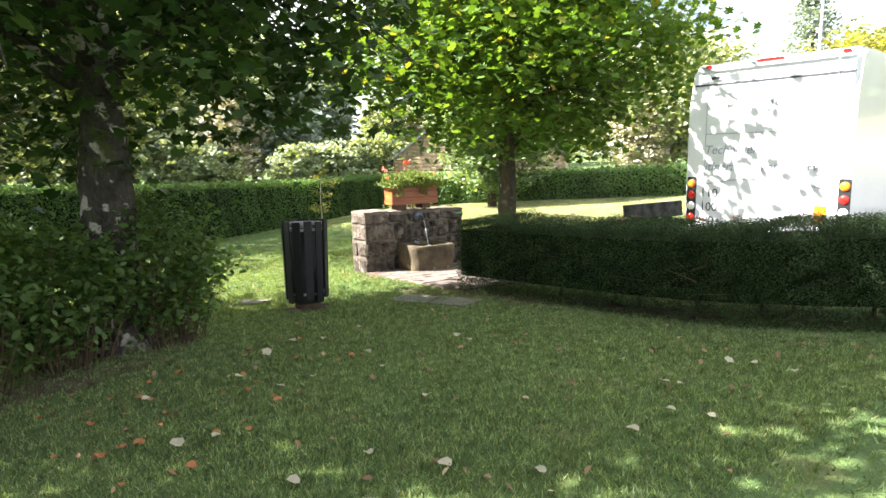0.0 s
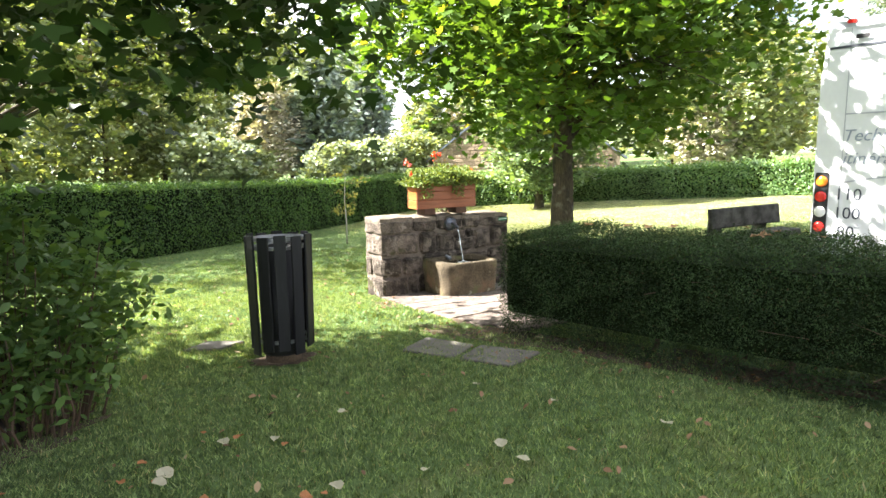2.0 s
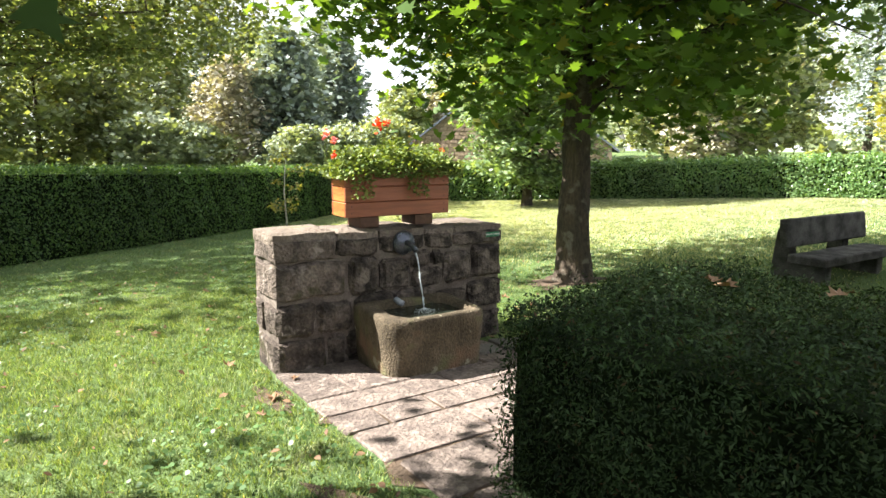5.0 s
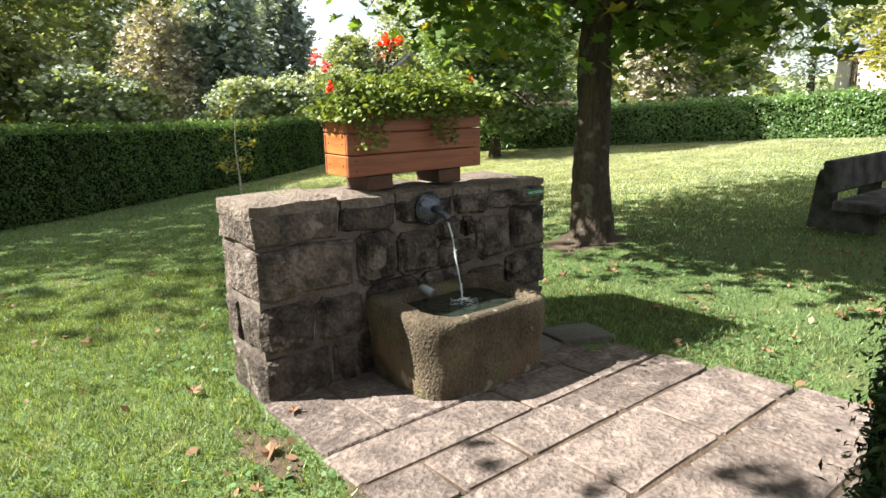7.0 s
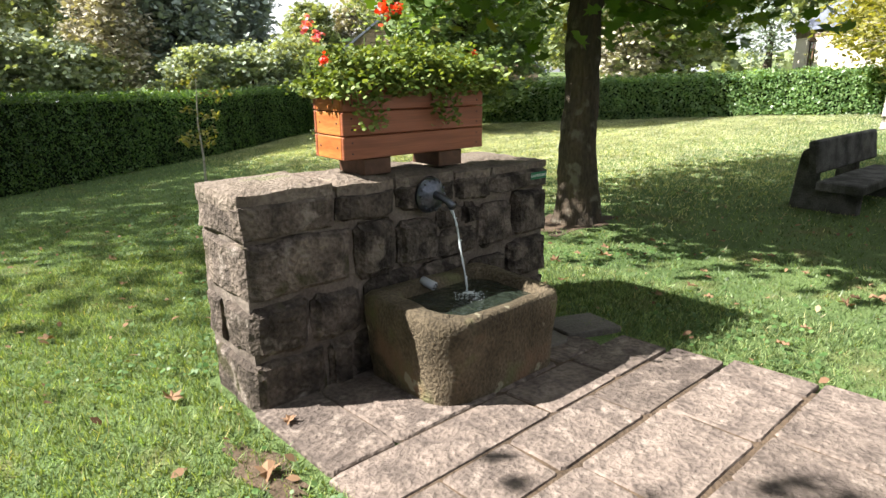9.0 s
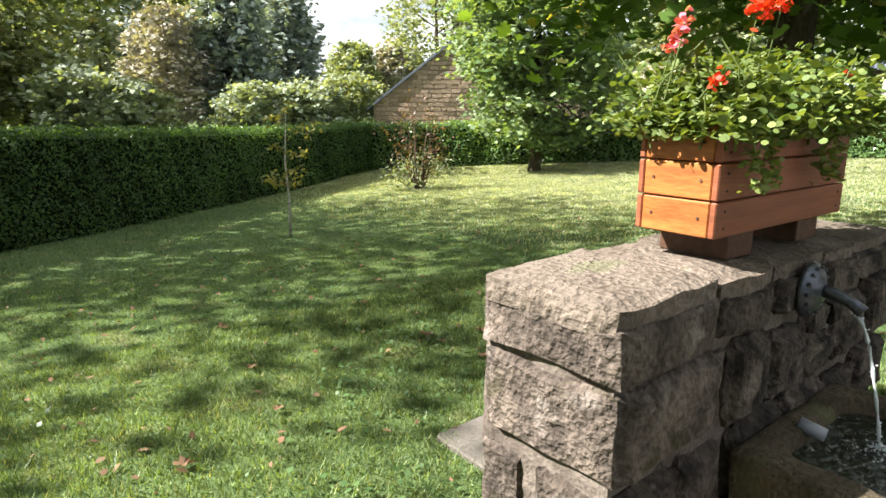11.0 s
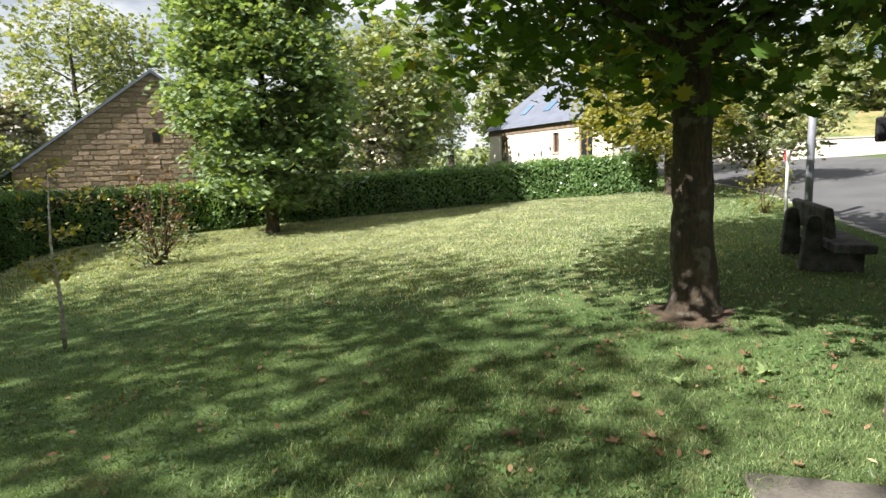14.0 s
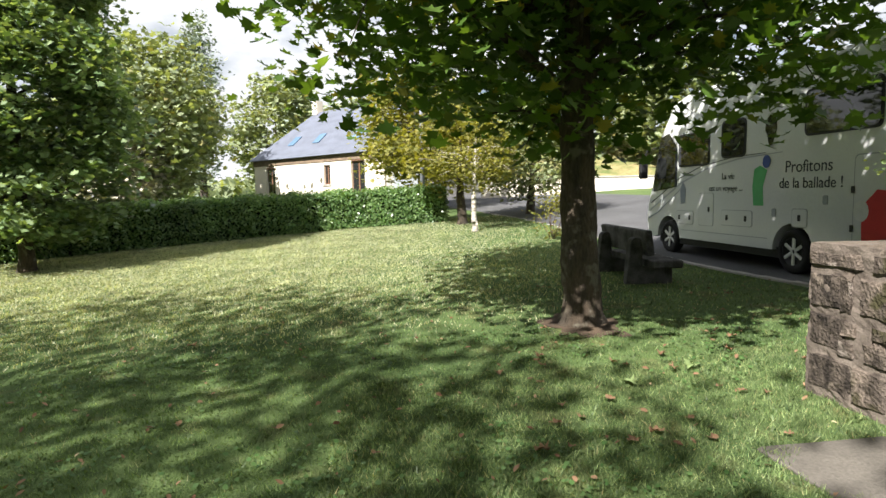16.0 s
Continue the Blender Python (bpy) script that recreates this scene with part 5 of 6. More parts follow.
def panel(name, x0, x1, z0, z1, material, parent, label="", r=0.06, out=0.006, y=0.0, thick=0.008):
    bm = bmesh.new()
    prism(bm, rounded(x0, x1, z0, z1, (r, r, r, r), 4), y + out - thick, y + out)
    return part(name, bm, material, parent, label)


for nm, x0, x1, z0, z1 in (("window", 4.95, 6.0, 1.9, 2.5), ("window", 3.86, 4.5, 2.0, 2.62), ("window", 1.05, 2.38, 2.22, 2.85)):
    wdw = panel(nm, x0 - 0.04, x1 + 0.04, z0 - 0.04, z1 + 0.04, PLASTIC, van, "tinted window in a black frame", 0.1, 0.012, thick=0.02)
    panel("pane", x0, x1, z0, z1, GLASS, wdw, "", 0.08, 0.02)
bm = bmesh.new()
prism(bm, [(3.18 + 0.14 * math.cos(u) * (0.6 if math.sin(u) < 0 else 1), 2.36 + 0.26 * math.sin(u)) for u in (2 * math.pi * i / 20 for i in range(20))], -0.01, 0.012)
part("oval_window", bm, GLASS, van)
bm = bmesh.new()
prism(bm, [(6.1, 1.45), (6.1, 2.3), (6.45, 2.62), (6.78, 2.55), (7.05, 1.75), (7.1, 1.35)], -0.01, 0.01)
part("cab_window", bm, GLASS, van)
bm = bmesh.new()
for v in ((6.42, 3.12), (6.92, 2.52), (7.15, 1.75), (7.26, 1.42)):
    bm.verts.new((v[0] + 0.03, -0.12, v[1]))
    bm.verts.new((v[0] + 0.03, -VW + 0.12, v[1]))
vs = list(bm.verts)
for i in range(0, 6, 2):
    bm.faces.new((vs[i], vs[i + 1], vs[i + 3], vs[i + 2]))
bmesh.ops.solidify(bm, geom=bm.faces[:], thickness=0.012)
part("windscreen", bm, GLASS, van)
for nm, x0, x1, z0, z1, kn in (("hatch", 5.44, 6.1, 0.66, 0.95, 2), ("hatch", 4.75, 5.25, 0.66, 1.32, 1), ("hatch", 3.6, 4.5, 0.7, 1.0, 2), ("hatch", 2.3, 2.64, 0.76, 1.06, 1)):
    h = panel(nm, x0, x1, z0, z1, VAN_TRIM, van, "locker hatch", 0.05, 0.004)
    panel("cover", x0 + 0.012, x1 - 0.012, z0 + 0.012, z1 - 0.012, VAN, h, "", 0.045, 0.009)
    for q in range(kn):
        x = x0 + (x1 - x0) * (0.2 + 0.6 * q) if kn == 2 else x0 + (x1 - x0) * (0.3 if z1 > 1.2 else 0.5)
        panel("lock", x - 0.03, x + 0.03, (z0 + z1) / 2 - 0.05, (z0 + z1) / 2 + 0.05, PLASTIC, h, "", 0.015, 0.016)
d = panel("rear_door", 0.35, 1.45, 0.5, 1.85, VAN_TRIM, van, "cabin door", 0.08, 0.004)
panel("cover", 0.37, 1.43, 0.52, 1.83, VAN, d, "", 0.07, 0.009)
for z in (0.75, 1.3):
    panel("hinge", 1.42, 1.48, z, z + 0.1, PLASTIC, d, "", 0.01, 0.02)
for x, z in ((3.05, 0.98), (1.95, 1.2)):
    panel("socket_cover", x - 0.05, x + 0.05, z - 0.07, z + 0.07, VAN_TRIM, van, "", 0.03, 0.012)
panel("skirt_line", 0.1, 2.1, 0.56, 0.575, VAN_TRIM, van, "", 0.005, 0.006)
panel("skirt_line", 3.2, 5.9, 0.53, 0.545, VAN_TRIM, van, "", 0.005, 0.006)
for k, (pts, w, m) in enumerate((([(7.25, 0.9), (6.6, 1.2), (5.9, 1.52), (5.0, 1.78), (4.0, 1.92), (2.9, 1.97)], 0.055, VAN_TRIM), ([(7.2, 1.08), (6.7, 1.3), (6.0, 1.62), (5.2, 1.84), (4.2, 1.96), (3.3, 1.99)], 0.03, INK),
                                 ([(7.3, 0.72), (6.9, 0.86), (6.4, 1.14), (5.9, 1.42)], 0.04, GREY_INK))):
    bm = bmesh.new()
    up = [(x, z + w * (0.3 + 0.7 * (1 - i / (len(pts) - 1)))) for i, (x, z) in enumerate(pts)]
    prism(bm, pts + up[::-1], 0.001, 0.004 + 0.001 * k)
    part("stripe", bm, m, van, "swooping grey stripe")
TXT = lambda x, z: pose(x, 0.004, z, 90, 0, 180)
text_mesh("Profitons", 0.27, INK, "lettering", van, TXT(2.33, 1.72), "dark lettering")
text_mesh("de la ballade !", 0.24, INK, "lettering", van, TXT(2.29, 1.46), "dark lettering")
text_mesh("La vie", 0.17, INK, "lettering", van, TXT(4.32, 1.62), "dark lettering")
text_mesh("est un voyage ...", 0.16, INK, "lettering", van, TXT(4.4, 1.4), "dark lettering")


def blob(name, cx, cz, pts, m, label, y=0.002):
    bm = bmesh.new()
    prism(bm, [(cx + a, cz + b) for a, b in pts], y, y + 0.003)
    return part(name, bm, m, van, label)


oval = lambda rx, rz, n=16: [(rx * math.cos(2 * math.pi * i / n), rz * math.sin(2 * math.pi * i / n)) for i in range(n)]
blob("decal", 3.45, 1.42, [(-0.13, -0.33), (0.13, -0.33), (0.17, 0.0), (0.13, 0.3), (-0.02, 0.36), (-0.2, 0.28), (-0.1, 0.0)], GREEN_INK, "plain green shape printed on the side")
blob("decal", 3.27, 1.84, oval(0.1, 0.11), BLUE_INK, "plain blue round shape printed on the side", 0.004)
blob("decal", 5.85, 1.3, [(-0.09, -0.2), (0.07, -0.22), (0.1, 0.1), (0.0, 0.25), (-0.12, 0.1)], GREY_INK, "plain grey shape printed on the side", 0.006)
blob("decal", 0.85, 1.1, [(-0.4, -0.5), (0.42, -0.5), (0.45, 0.0), (0.2, 0.25), (-0.3, 0.2)], RED_INK, "plain red shape printed on the side", 0.012)
blob("decal", 1.3, 1.05, oval(0.13, 0.15), CLEAR_LENS, "plain pale shape printed on the side", 0.013)
for x in (2.62, 6.42):
    wh = part("wheel", lathe(bmesh.new(), [(0.2, -0.2), (0.33, -0.21), (0.36, -0.17), (0.36, -0.05), (0.33, -0.02), (0.24, -0.02)], 32, (x, 0, 0.36), Matrix.Rotation(radians(-90), 3, "X"), True), RUBBER, van, "black tyre", True)
    part("rim", lathe(bmesh.new(), [(0.24, -0.2), (0.245, -0.03), (0.22, -0.025), (0.2, -0.06), (0.06, -0.055)], 28, (x, 0, 0.36), Matrix.Rotation(radians(-90), 3, "X")), PLASTIC, wh, "", True)
    for q in range(6):
        bm = box_bm(-0.028, 0.028, -0.055, -0.022, 0.03, 0.225, 0.008)
        bmesh.ops.transform(bm, matrix=Matrix.Translation((x, 0, 0.36)) @ Matrix.Rotation(q * math.pi / 3, 4, "Y"), verts=bm.verts[:])
        part("spoke", bm, CLEAR_LENS, wh, "silver alloy spoke")
    part("wheel", lathe(bmesh.new(), [(0.2, 0), (0.36, 0.03), (0.36, 0.17), (0.2, 0.2)], 24, (x, -VW + 0.22, 0.36), Matrix.Rotation(radians(-90), 3, "X")), RUBBER, van, "black tyre", True)
m_ = part("mirror_arm", tube(bmesh.new(), [(7.0, 0.0, 2.35), (7.12, 0.16, 2.3), (7.15, 0.22, 2.1)], [0.02, 0.02, 0.02], 8), PLASTIC, van)
part("mirror", box_bm(7.09, 7.2, 0.14, 0.34, 1.65, 2.12, 0.03), PLASTIC, m_, "black door mirror")


# the rear of the motorhome, across from its left corner
def rear(name, u0, u1, z0, z1, material, label="", r=0.02, out=0.004, parent=None):
    bm = bmesh.new()
    prism(bm, rounded(u0, u1, z0, z1, (r, r, r, r), 4), 0, 0.006)
    for v in bm.verts:
        v.co = Vector((-out - v.co.y + 0.003, -v.co.x, v.co.z))
    bmesh.ops.recalc_face_normals(bm, faces=bm.faces[:])
    return part(name, bm, material, parent or van, label)


rear("stripe", 0.08, 2.4, 3.03, 3.06, INK, "thin dark stripe", 0.004)
rear("roof_edge", 0.12, 2.34, 3.27, 3.34, VAN_TRIM, "dark roof edge trim", 0.02, 0.0)
for u, z in ((0.25, 3.31), (2.22, 3.31)):
    rear("marker_light", u, u + 0.1, z, z + 0.045, RED_LENS, "red marker light", 0.02, 0.012)
rear("brake_light", 1.05, 1.45, 3.33, 3.36, RED_LENS, "red high brake light", 0.01, 0.012)
rear("panel_line", 0.3, 2.2, 2.245, 2.262, VAN_TRIM, "", 0.004)
rear("seam", 0.30, 0.308, 0.9, 3.25, VAN_TRIM, "", 0.002)
rear("seam", 2.18, 2.196, 1.8, 3.25, VAN_TRIM, "dark seam", 0.002)
rear("camera", 0.36, 0.5, 3.12, 3.17, PLASTIC, "black reversing camera", 0.01, 0.02)
bm = bmesh.new()
prism(bm, [(1.22, 2.5), (1.30, 2.6), (1.36, 2.85), (1.2, 2.88), (1.16, 2.7)], 0, 0.004)
for v in bm.verts:
    v.co = Vector((-0.004 - v.co.y, -v.co.x, v.co.z))
bmesh.ops.recalc_face_normals(bm, faces=bm.faces[:])
part("emblem", bm, GREY_INK, van, "plain dark shield emblem")
bm = bmesh.new()
pts = [(0.32 + 1.75 * i / 12, 1.42 + 0.11 * math.sin(math.pi * i / 12) - 0.02 * i / 12) for i in range(13)]
prism(bm, pts + [(x, z + 0.018) for x, z in pts[::-1]], 0, 0.004)
for v in bm.verts:
    v.co = Vector((-0.002 - v.co.y, -v.co.x, v.co.z))
bmesh.ops.recalc_face_normals(bm, faces=bm.faces[:])
part("panel_line", bm, VAN_TRIM, van)
REAR = lambda u, z: pose(-0.006, -u, z, 90, 0, -90)
text_mesh("Technicien Informatique", 0.2, GREY_INK, "lettering", van, REAR(1.27, 1.99), "grey italic lettering", shear=0.25)
text_mesh("itinérant à votre service", 0.2, GREY_INK, "lettering", van, REAR(1.27, 1.72), "grey italic lettering", shear=0.25)
for z, t in ((1.28, "110"), (1.05, "100"), (0.82, "80")):
    text_mesh(t, 0.2, INK, "speed_sticker", van, REAR(0.4, z), "dark speed figures")
for u in (0.02, 2.3):
    cl = rear("tail_light", u, u + 0.16, 0.75, 1.55, PLASTIC, "black tail light cluster", 0.03, 0.008)
    for z, m in ((1.44, AMBER_LENS), (1.25, RED_LENS), (1.06, CLEAR_LENS), (0.87, RED_LENS)):
        bm = lathe(bmesh.new(), [(0.068, 0.008), (0.068, 0.02), (0.05, 0.035), (0.02, 0.04)], 20, (0, -u - 0.08, z), Matrix.Rotation(radians(-90), 3, "Y"))
        part("lamp", bm, m, cl, "", True)
rear("bumper", 0.0, 2.45, 0.34, 0.62, VAN_TRIM, "grey plastic bumper", 0.05, 0.05)
rear("sticker", 2.0, 2.16, 0.9, 1.15, AMBER_LENS, "yellow and red sticker", 0.02)

# ---- the white house and the stone barn ----
house = thing("house", (43.05, 13.45, 0.75), "white rendered house with a blue-grey slate roof", "house", rz=42.4)
HL, HD, HW = 16.5, 8.5, 3.0


def house_box(nm, x0, x1, y0, y1, z0, z1, m, parent, label="", b=0.0):
    return part(nm, box_bm(x0, x1, y0, y1, z0, z1, b), m, parent, label)


openings = ((2.0, 3.5, 0.25, 2.45, 1), (5.9, 6.7, 0.9, 2.3, 0), (13.3, 14.6, 0.25, 2.3, 1))
x = 0.0
for x0, x1, z0, z1, door in openings:
    house_box("wall", x, x0, -0.3, 0, -0.6, HW, RENDER, house)
    house_box("wall", x0, x1, -0.3, 0, z1, HW, RENDER, house)
    house_box("wall", x0, x1, -0.3, 0, -0.6, z0, RENDER, house)
    x = x1
    win = house_box("window", x0, x1, -0.2, -0.14, z0, z1, DARK_WOOD, house, "brown wooden window with white curtains")
    for q in range(2):
        w = (x1 - x0) / 2
        house_box("pane", x0 + q * w + 0.09, x0 + (q + 1) * w - 0.09, -0.14, -0.125, z0 + 0.1, z1 - 0.1, GLASS, win)
    if door:
        bm = bmesh.new()
        pts = [(x0, z1 - 0.002)] + [(x0 + (x1 - x0) * i / 8, z1 + 0.25 * math.sin(math.pi * i / 8)) for i in range(9)] + [(x1, z1 - 0.002)]
        prism(bm, pts, 0.0, 0.03)
        part("arch", bm, DARK_WOOD, win)
    else:
        house_box("sill", x0 - 0.1, x1 + 0.1, -0.05, 0.08, z0 - 0.1, z0, KERB, win)
house_box("wall", x, HL, -0.3, 0, -0.6, HW, RENDER, house)
house_box("gable", 0, 0.3, -HD, -0.31, -0.6, HW, RENDER, house)
house_box("gable", HL - 0.3, HL, -HD, -0.31, -0.6, HW, RENDER, house)
house_box("wall", 0.31, HL - 0.31, -HD, -HD + 0.3, -0.6, HW, RENDER, house)
house_box("eave_band", -0.05, HL + 0.05, 0.005, 0.06, HW - 0.45, HW - 0.02, BARN_STONE, house, "brown band under the eaves")
bm = bmesh.new()
hip = 2.2
R = [bm.verts.new(v) for v in ((-0.3, 0.35, HW), (HL + 0.3, 0.35, HW), (HL + 0.3, -HD - 0.3, HW), (-0.3, -HD - 0.3, HW), (hip * 0.4, -HD / 2, HW + 4.1), (HL - hip * 1.4, -HD / 2, HW + 4.1))]
for f in ((0, 1, 5, 4), (2, 3, 4, 5), (1, 2, 5), (3, 0, 4), (3, 2, 1, 0)):
    bm.faces.new([R[i] for i in f])
bmesh.ops.recalc_face_normals(bm, faces=bm.faces[:])
roof = part("roof", bm, SLATE, house, "blue-grey slate roof")
slope = math.atan2(4.1, HD / 2 + 0.35)
for x in (4.0, 8.8, 12.2):
    bm = box_bm(-0.4, 0.4, -0.55, 0.55, 0.02, 0.08, 0.01)
    bmesh.ops.transform(bm, matrix=Matrix.Translation((x, -1.25, HW + 1.6 * math.tan(slope))) @ Matrix.Rotation(-slope, 4, "X"), verts=bm.verts[:])
    part("roof_window", bm, SKYGLASS, roof, "roof window")
house_box("chimney", HL - 3.6, HL - 2.9, -HD / 2 - 0.3, -HD / 2 + 0.3, HW + 3.9, HW + 5.0, RENDER, roof, "pale chimney")
annex = thing("house_annex", (40.2, 10.9, 0.6), "low grey-walled annex beside the white house", "house", rz=42.4)
house_box("wall", 0, 3.6, -5, 0, -0.5, 1.9, KERB, annex)
house_box("roof", -0.2, 3.8, -5.2, 0.2, 1.9, 2.1, SLATE, annex)
house_box("garage_door", 0.6, 2.9, 0.002, 0.03, -0.4, 1.6, VAN_TRIM, annex)

barn = thing("barn", (24.8, 41.2, -0.8), "old barn with a brown schist gable and slate roof", "barn", rz=-47)
BW, BE, BP = 13.4, 2.1, 7.1
bm = bmesh.new()
prism(bm, [(0, -0.5), (BW, -0.5), (BW, BE), (BW / 2, BP), (0, BE)], 0.0, 14)
part("wall", bm, BARN_MORTAR, barn)
rb = random.Random(21)
courses = np.arange(-0.1, BP - 0.2, 0.27)
meshes = []
for k in range(10):
    b = box_bm(-0.5, 0.5, -0.05, 0.1, 0, 1, 0.0)
    for v in b.verts:
        v.co += Vector((rb.uniform(-0.06, 0.06), rb.uniform(-0.02, 0.02), rb.uniform(-0.08, 0.08)))
    me = bpy.data.meshes.new("stone")
    b.to_mesh(me)
    b.free()
    me.materials.append(BARN_STONE)
    meshes.append(me)
count, extra = 0, bmesh.new()
for z in courses:
    half = BW / 2 if z < BE else BW / 2 * (BP - z) / (BP - BE)
    x = BW / 2 - half + 0.15
    while x < BW / 2 + half - 0.35 and z > 0.9:
        w = rb.uniform(0.3, 0.75)
        if x + w < BW / 2 + half - 0.1 and not (6.3 < x + w / 2 < 7.1 and 3.3 < z < 4.2):
            h = rb.uniform(0.19, 0.26)
            if count < 300 and x < 9.5:
                ob = new("stone", meshes[rb.randrange(10)])
                ob.parent = barn
                ob.matrix_local = Matrix.Translation((x + w / 2, 0, z)) @ Matrix.Diagonal((w, 1, h, 1))
                count += 1
            else:
                box_bm(x, x + w, -0.05, 0.1, z, z + h, 0.0, extra)
        x += w + 0.04
masonry = part("masonry", extra, BARN_STONE, barn)
masonry["kind"] = "stuff"
win = part("window", box_bm(6.45, 6.95, -0.03, 0.0, 3.4, 4.1), DARK_WOOD, barn, "small dark window opening")
part("pane", box_bm(6.52, 6.88, -0.04, -0.03, 3.48, 4.02), GLASS, win)
for s in (0, 1):
    bm = bmesh.new()
    a, b = ((-0.45, BE - 0.32), (BW / 2, BP + 0.02)) if s == 0 else ((BW + 0.45, BE - 0.32), (BW / 2, BP + 0.02))
    prism(bm, [a, b, (b[0], b[1] + 0.16), (a[0], a[1] + 0.16)], -0.18, 14.2)
    part("roof", bm, SLATE, barn, "dark slate roof slope")

# the pale bank and low wall across the road
bank = tagged(grid("bank", np.arange(40, 80, 2.0), np.arange(-14, 12, 2.0), lambda X, Y: g(X, Y) - 0.3 + 3.2 * np.clip((X - 44) / 14, 0, 1) + 0.25 * np.sin(X) * np.sin(Y * 1.3), mat("dry_bank_grass", (0.30, 0.25, 0.12), 0.95, vary=0.4, scale=0.8, fine=6, bump=1.0, colour2=(0.12, 0.15, 0.05), depth=0.1)), "dry grassy bank across the road", "bank", kind="structure")
low_wall = thing("low_wall", (36, 2.0, gz(36, 2.0)), "low pale rendered wall across the road", "wall", rz=78)
part("wall", box_bm(-6, 6, 0, 0.3, -0.4, 0.75, 0.02), RENDER, low_wall)
part("coping", box_bm(-6.05, 6.05, -0.05, 0.35, 0.752, 0.84, 0.02), KERB, low_wall)

# ---- grass, clover and fallen leaves ----
def scatter(n, x0, x1, y0, y1, rng, keep):
    x, y = rng.uniform(x0, x1, n), rng.uniform(y0, y1, n)
    k = keep(x, y)
    return x[k], y[k]


def on_paving(x, y):
    pav = (x > 4.9 + 0.1 * np.clip(7.2 - y, 0, 2)) & (x < 7.04 - 0.22 * np.clip(y - 7.6, 0, 1)) & (y > 6.35) & (y < 9.0)
    wal = (x > 4.92) & (x < 7.1) & (y > 8.9) & (y < 9.56)
    return pav | wal


def lawn_ok(x, y):
    st = ((x - 4.35) ** 2 / 0.14 + (y - 6.05) ** 2 / 0.3 < 1) | ((x - 5.84) ** 2 / 0.13 + (y - 10.05) ** 2 / 0.13 < 1) | ((x - 2.59) ** 2 + (y - 7.73) ** 2 < 0.03)
    bare = ((x - 9.48) ** 2 / 0.3 + (y - 10.52) ** 2 / 0.16 < 1) | ((x - bx_) ** 2 + (y - by_) ** 2 < 0.07)
    return ~on_paving(x, y) & ~st & ~bare & (y < 18.4 + 0.7 * (x - 3.2)) & (y > kerb_y(x) + 0.05)


def blades(name, n, area, height, width, seed, label, material=BLADE, fade=False):
    rng = np.random.default_rng(seed)
    x, y = scatter(n, *area, rng, lambda a, b: lawn_ok(a, b) | ((b < kerb_y(a)) & (a < 8.2) & (a - 5.6 < (6.9 - b) * 0.45)))
    x, y = x[(~on_paving(x, y))], y[(~on_paving(x, y))]
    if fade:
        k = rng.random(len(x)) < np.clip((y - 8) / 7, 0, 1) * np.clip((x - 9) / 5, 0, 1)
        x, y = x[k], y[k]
    m = len(x)
    z = g(x, y) + 0.012 * (np.sin(x * 1.9 + 0.7 * np.sin(y * 1.1)) * np.sin(y * 2.3 + 0.5 * np.sin(x * 1.7))) - 0.004
    a = rng.uniform(0, 2 * math.pi, m)
    h = height * rng.uniform(0.5, 1.3, m)
    h *= 0.75 + 0.5 * (np.sin(x * 31 + 3 * np.sin(y * 13)) * np.sin(y * 27 + 3 * np.sin(x * 11)) > 0)
    lean = rng.normal(size=(m, 2)) * 0.5
    w = width * rng.uniform(0.7, 1.3, m)
    v = np.zeros((m, 3, 3))
    v[:, 0] = np.stack([x - w * np.cos(a), y - w * np.sin(a), z], 1)
    v[:, 1] = np.stack([x + w * np.cos(a), y + w * np.sin(a), z], 1)
    v[:, 2] = np.stack([x + lean[:, 0] * h, y + lean[:, 1] * h, z + h], 1)
    me = bpy.data.meshes.new(name)
    me.vertices.add(m * 3)
    me.vertices.foreach_set("co", v.reshape(-1).astype(np.float32))
    me.loops.add(m * 3)
    me.loops.foreach_set("vertex_index", np.arange(m * 3, dtype=np.int32))
    me.polygons.add(m)
    me.polygons.foreach_set("loop_start", np.arange(0, m * 3, 3, dtype=np.int32))
    me.update(calc_edges=True)
    return tagged(finish(name, me, material), label, "grass", kind="stuff")


blades("grass", 420000, (-1.5, 9.5, 1.0, 16.0), 0.026, 0.0032, 101, "short mown lawn grass")
blades("grass", 330000, (-4, 25, -1, 27), 0.034, 0.0065, 102, "short mown lawn grass farther off")
blades("grass", 260000, (-1.5, 5.8, 1.2, 7.2), 0.032, 0.0036, 106, "tufted lawn grass in the shade", TUFT)
blades("grass", 160000, (1.5, 8.0, 7.2, 13.0), 0.038, 0.0034, 107, "tufted lawn grass round the fountain", TUFT)
# pale blades fade in with distance: sunlight on the open lawn, as colour
blades("grass", 430000, (9.0, 25.5, 8.0, 26.5), 0.036, 0.009, 108, "lawn grass farther off, coloured pale as in full sun", BLADE_SUNLIT, True)

rng = np.random.default_rng(103)
x, y = scatter(22000, 1.5, 9.5, 5, 17, rng, lambda a, b: lawn_ok(a, b) & (np.sin(a * 2.1 + np.sin(b * 1.3) * 2) * np.sin(b * 1.7 + 1) + rng.normal(size=len(a)) * 0.25 > 0.3))
clover = leaves("clover", np.stack([x, y, g(x, y) + 0.03], 1), rng.uniform(0.015, 0.034, len(x)), "round", CLOVER, flat=0.7, rng=rng)
tagged(clover, "patches of low clover in the lawn", "clover", kind="stuff")

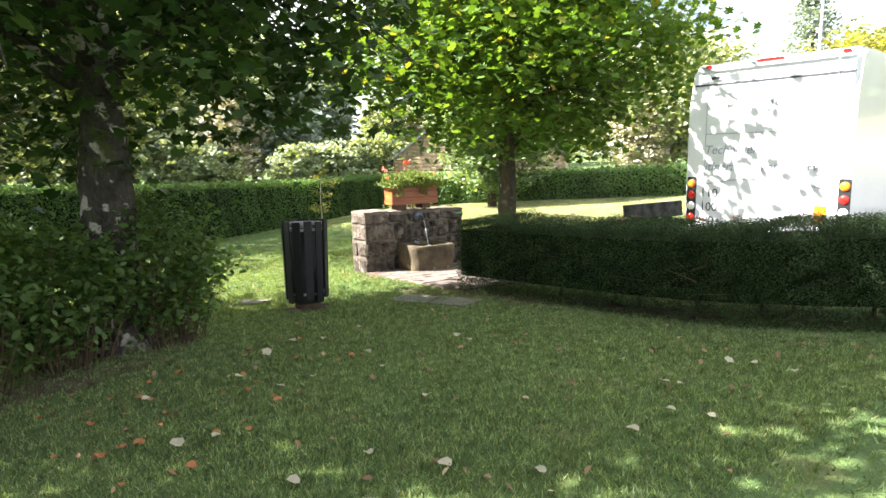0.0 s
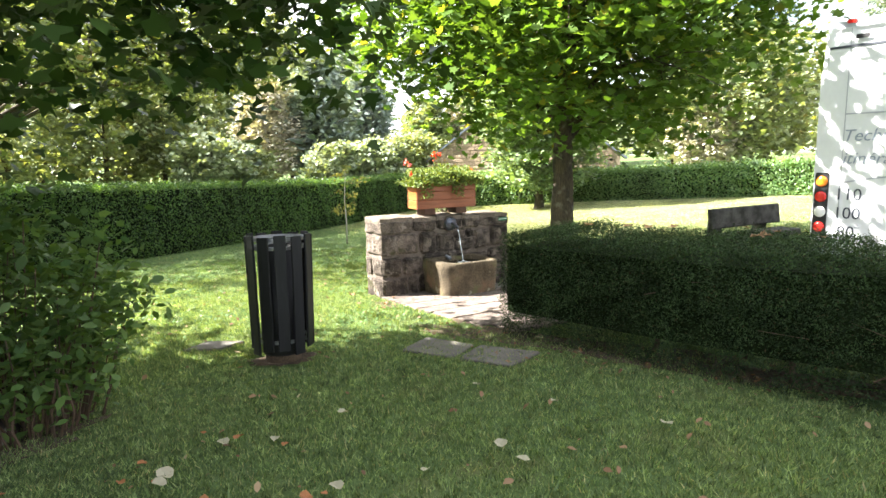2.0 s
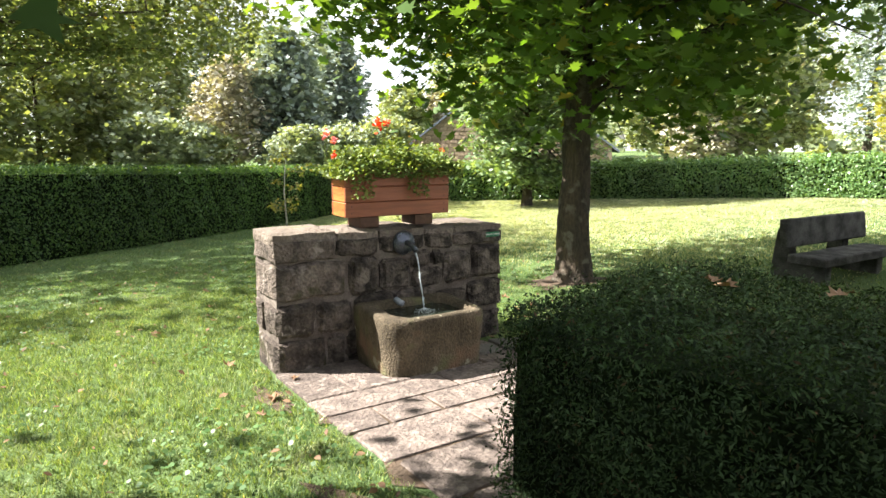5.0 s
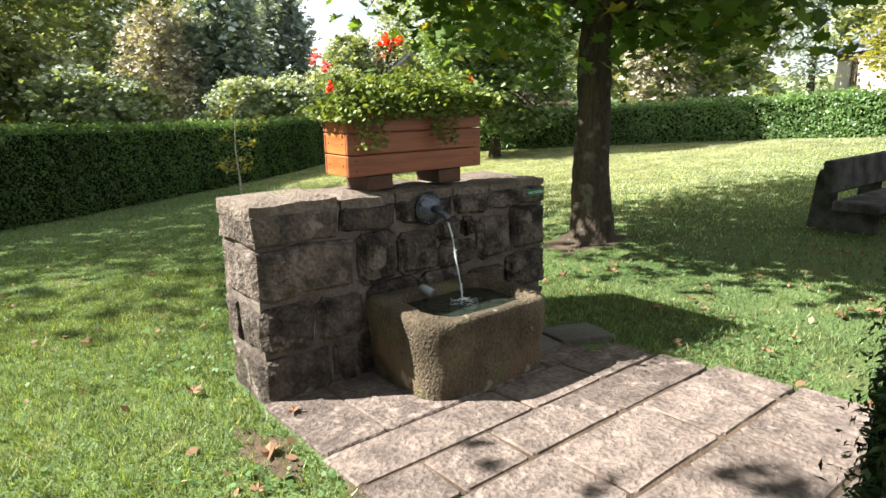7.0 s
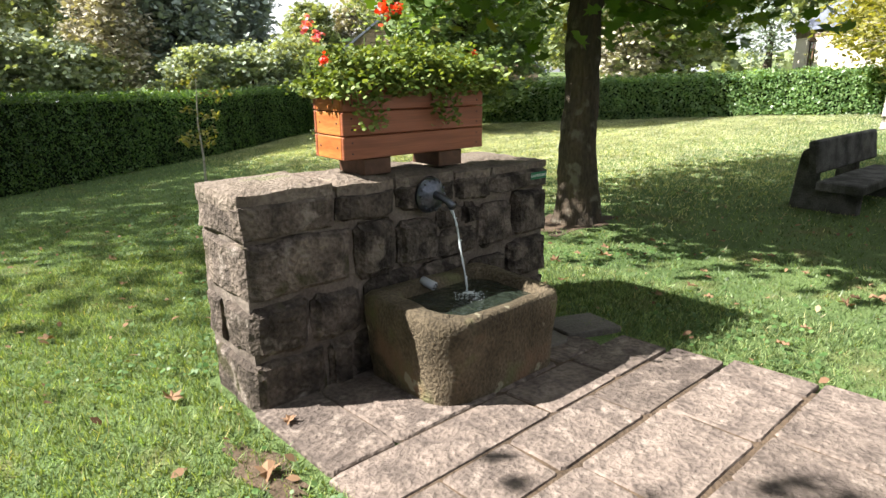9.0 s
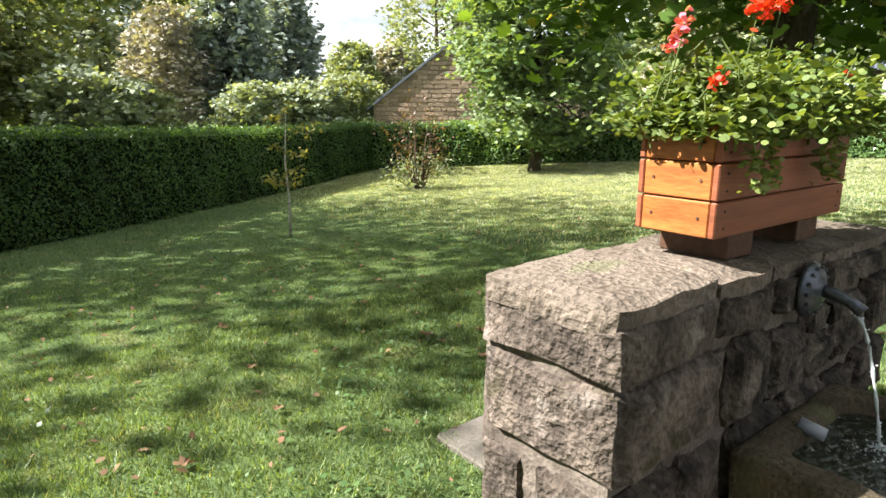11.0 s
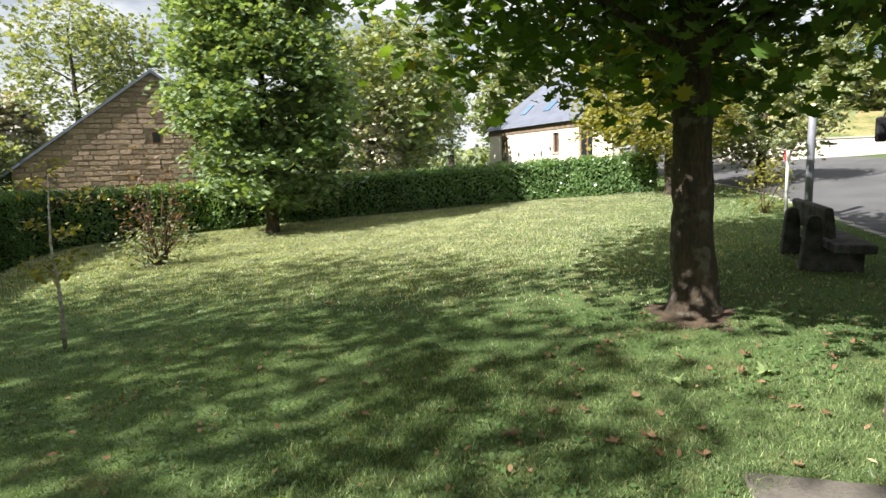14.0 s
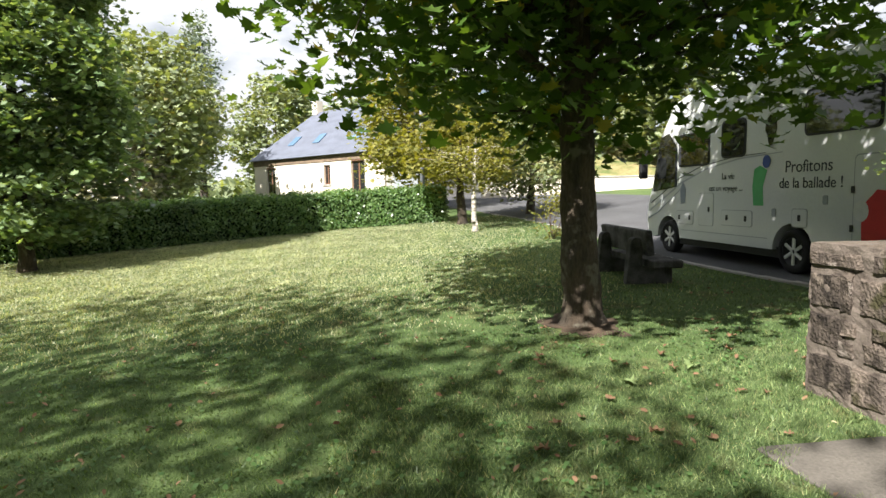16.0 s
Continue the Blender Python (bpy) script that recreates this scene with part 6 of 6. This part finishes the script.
# fallen leaves: the ones that can be picked out are things of their own
def leaf_mesh(m, size, seed, shape="maple"):
    r = np.random.default_rng(seed)
    base = LEAF[shape] * size * np.array([0.85, 1.0, 1.0])
    n = len(base)
    v = base + np.stack([np.zeros(n), np.zeros(n), 0.3 * size * np.abs(base[:, 0] / size) + 0.07 * size * r.normal(size=n)], 1)
    me = bpy.data.meshes.new("fallen_leaf")
    me.from_pydata([(0, 0, 0)] + v.tolist(), [], [(0, i + 1, (i + 1) % n + 1) for i in range(n)])
    me.materials.append(m)
    return me


DRYM = [leaf_mesh(DRY, 0.07 + 0.017 * k, k) for k in range(4)]
PALEM = [leaf_mesh(PALE_LEAF, 0.062 + 0.012 * k, 10 + k, "round") for k in range(3)]
ORANGEM = [leaf_mesh(ORANGE_LEAF, 0.036 + 0.014 * k, 30 + k, "round") for k in range(3)]
GREENM = [leaf_mesh(GREEN_FALLEN, 0.17, 20)]


def drop(x, y, me, label, turn):
    ob = new("fallen_leaf", me)
    ob.matrix_world = pose(x, y, gz(x, y) + 0.035, 12 * math.sin(turn), 10 * math.cos(turn * 3), math.degrees(turn))
    tagged(ob, label, "leaf", "fallen leaves on the lawn")


rl = random.Random(7)
for x, y in ((7.51, 10.72), (7.72, 10.12)):
    drop(x, y, GREENM[0], "large pale green fallen leaf on the lawn", rl.random() * 6)
for k in range(34):
    x, y = rl.uniform(0.6, 4.6), rl.uniform(1.6, 5.8)
    if lawn_ok(np.array([x]), np.array([y]))[0] or y < 6:
        drop(x, y, PALEM[k % 3], "curled pale fallen leaf lying on the lawn", rl.random() * 6)
for k in range(44):
    f = rl.random()
    x, y = -0.3 + 2.3 * f + rl.uniform(-0.2, 0.9), 4.3 + 1.5 * f - rl.uniform(-0.1, 1.5)
    drop(x, y, ORANGEM[k % 3], "orange-brown fallen leaf on the lawn beside a bush", rl.random() * 6)
for x, y in ((9.86, 14.9), (6.42, 11.68), (6.9, 11.3), (7.2, 11.0), (6.75, 10.6), (5.0, 8.75), (4.75, 8.45), (4.6, 8.2), (4.7, 9.4), (4.4, 10.9), (5.0, 11.2), (5.27, 12.9), (5.12, 11.9), (6.5, 12.7), (7.9, 10.6), (8.1, 10.2), (7.0, 9.9), (6.6, 10.9)):
    drop(x, y, DRYM[rl.randrange(4)], "dry curled brown leaf lying on the lawn", rl.random() * 6)
for k in range(46):
    x, y = rl.uniform(6.2, 9.6), rl.uniform(7.3, 11.8)
    if lawn_ok(np.array([x]), np.array([y]))[0]:
        drop(x, y, DRYM[rl.randrange(4)], "dry curled brown leaf lying on the lawn", rl.random() * 6)
rng = np.random.default_rng(105)
x, y = scatter(1700, -1, 12, 0.5, 16, rng, lambda a, b: (lawn_ok(a, b)) | (b < 6))
small = leaves("leaf_litter", np.stack([x, y, g(x, y) + 0.03], 1), rng.uniform(0.02, 0.07, len(x)), "oval", DRY, flat=0.6, rng=rng)
tagged(small, "scattered small dry leaves and bits on the lawn", "leaf litter", kind="stuff")
x, y = scatter(1500, 4.2, 8.2, 0.5, 7.2, rng, lambda a, b: np.abs((a - 5.2) * 0.88 + (b - 5.4) * 0.47) < 0.42)
small = leaves("needle_litter", np.stack([x, y, g(x, y) + 0.03], 1), rng.uniform(0.02, 0.06, len(x)), "oval", BROWN_LEAF, flat=0.7, rng=rng)
tagged(small, "brown leaf litter along the foot of a hedge", "leaf litter", kind="stuff")
for k in range(16):
    f = rl.random()
    ob = new("fallen_leaf", DRYM[k % 4])
    x, y = 5.68 + f * 0.9 + rl.uniform(-0.35, 0.35), 6.3 - f * 2.9
    ob.matrix_world = pose(x, y, gz(x, y) + 1.035, 8, 5, rl.random() * 360)
    tagged(ob, "dry brown leaf caught on top of a hedge", "leaf", "fallen leaves on the hedge")
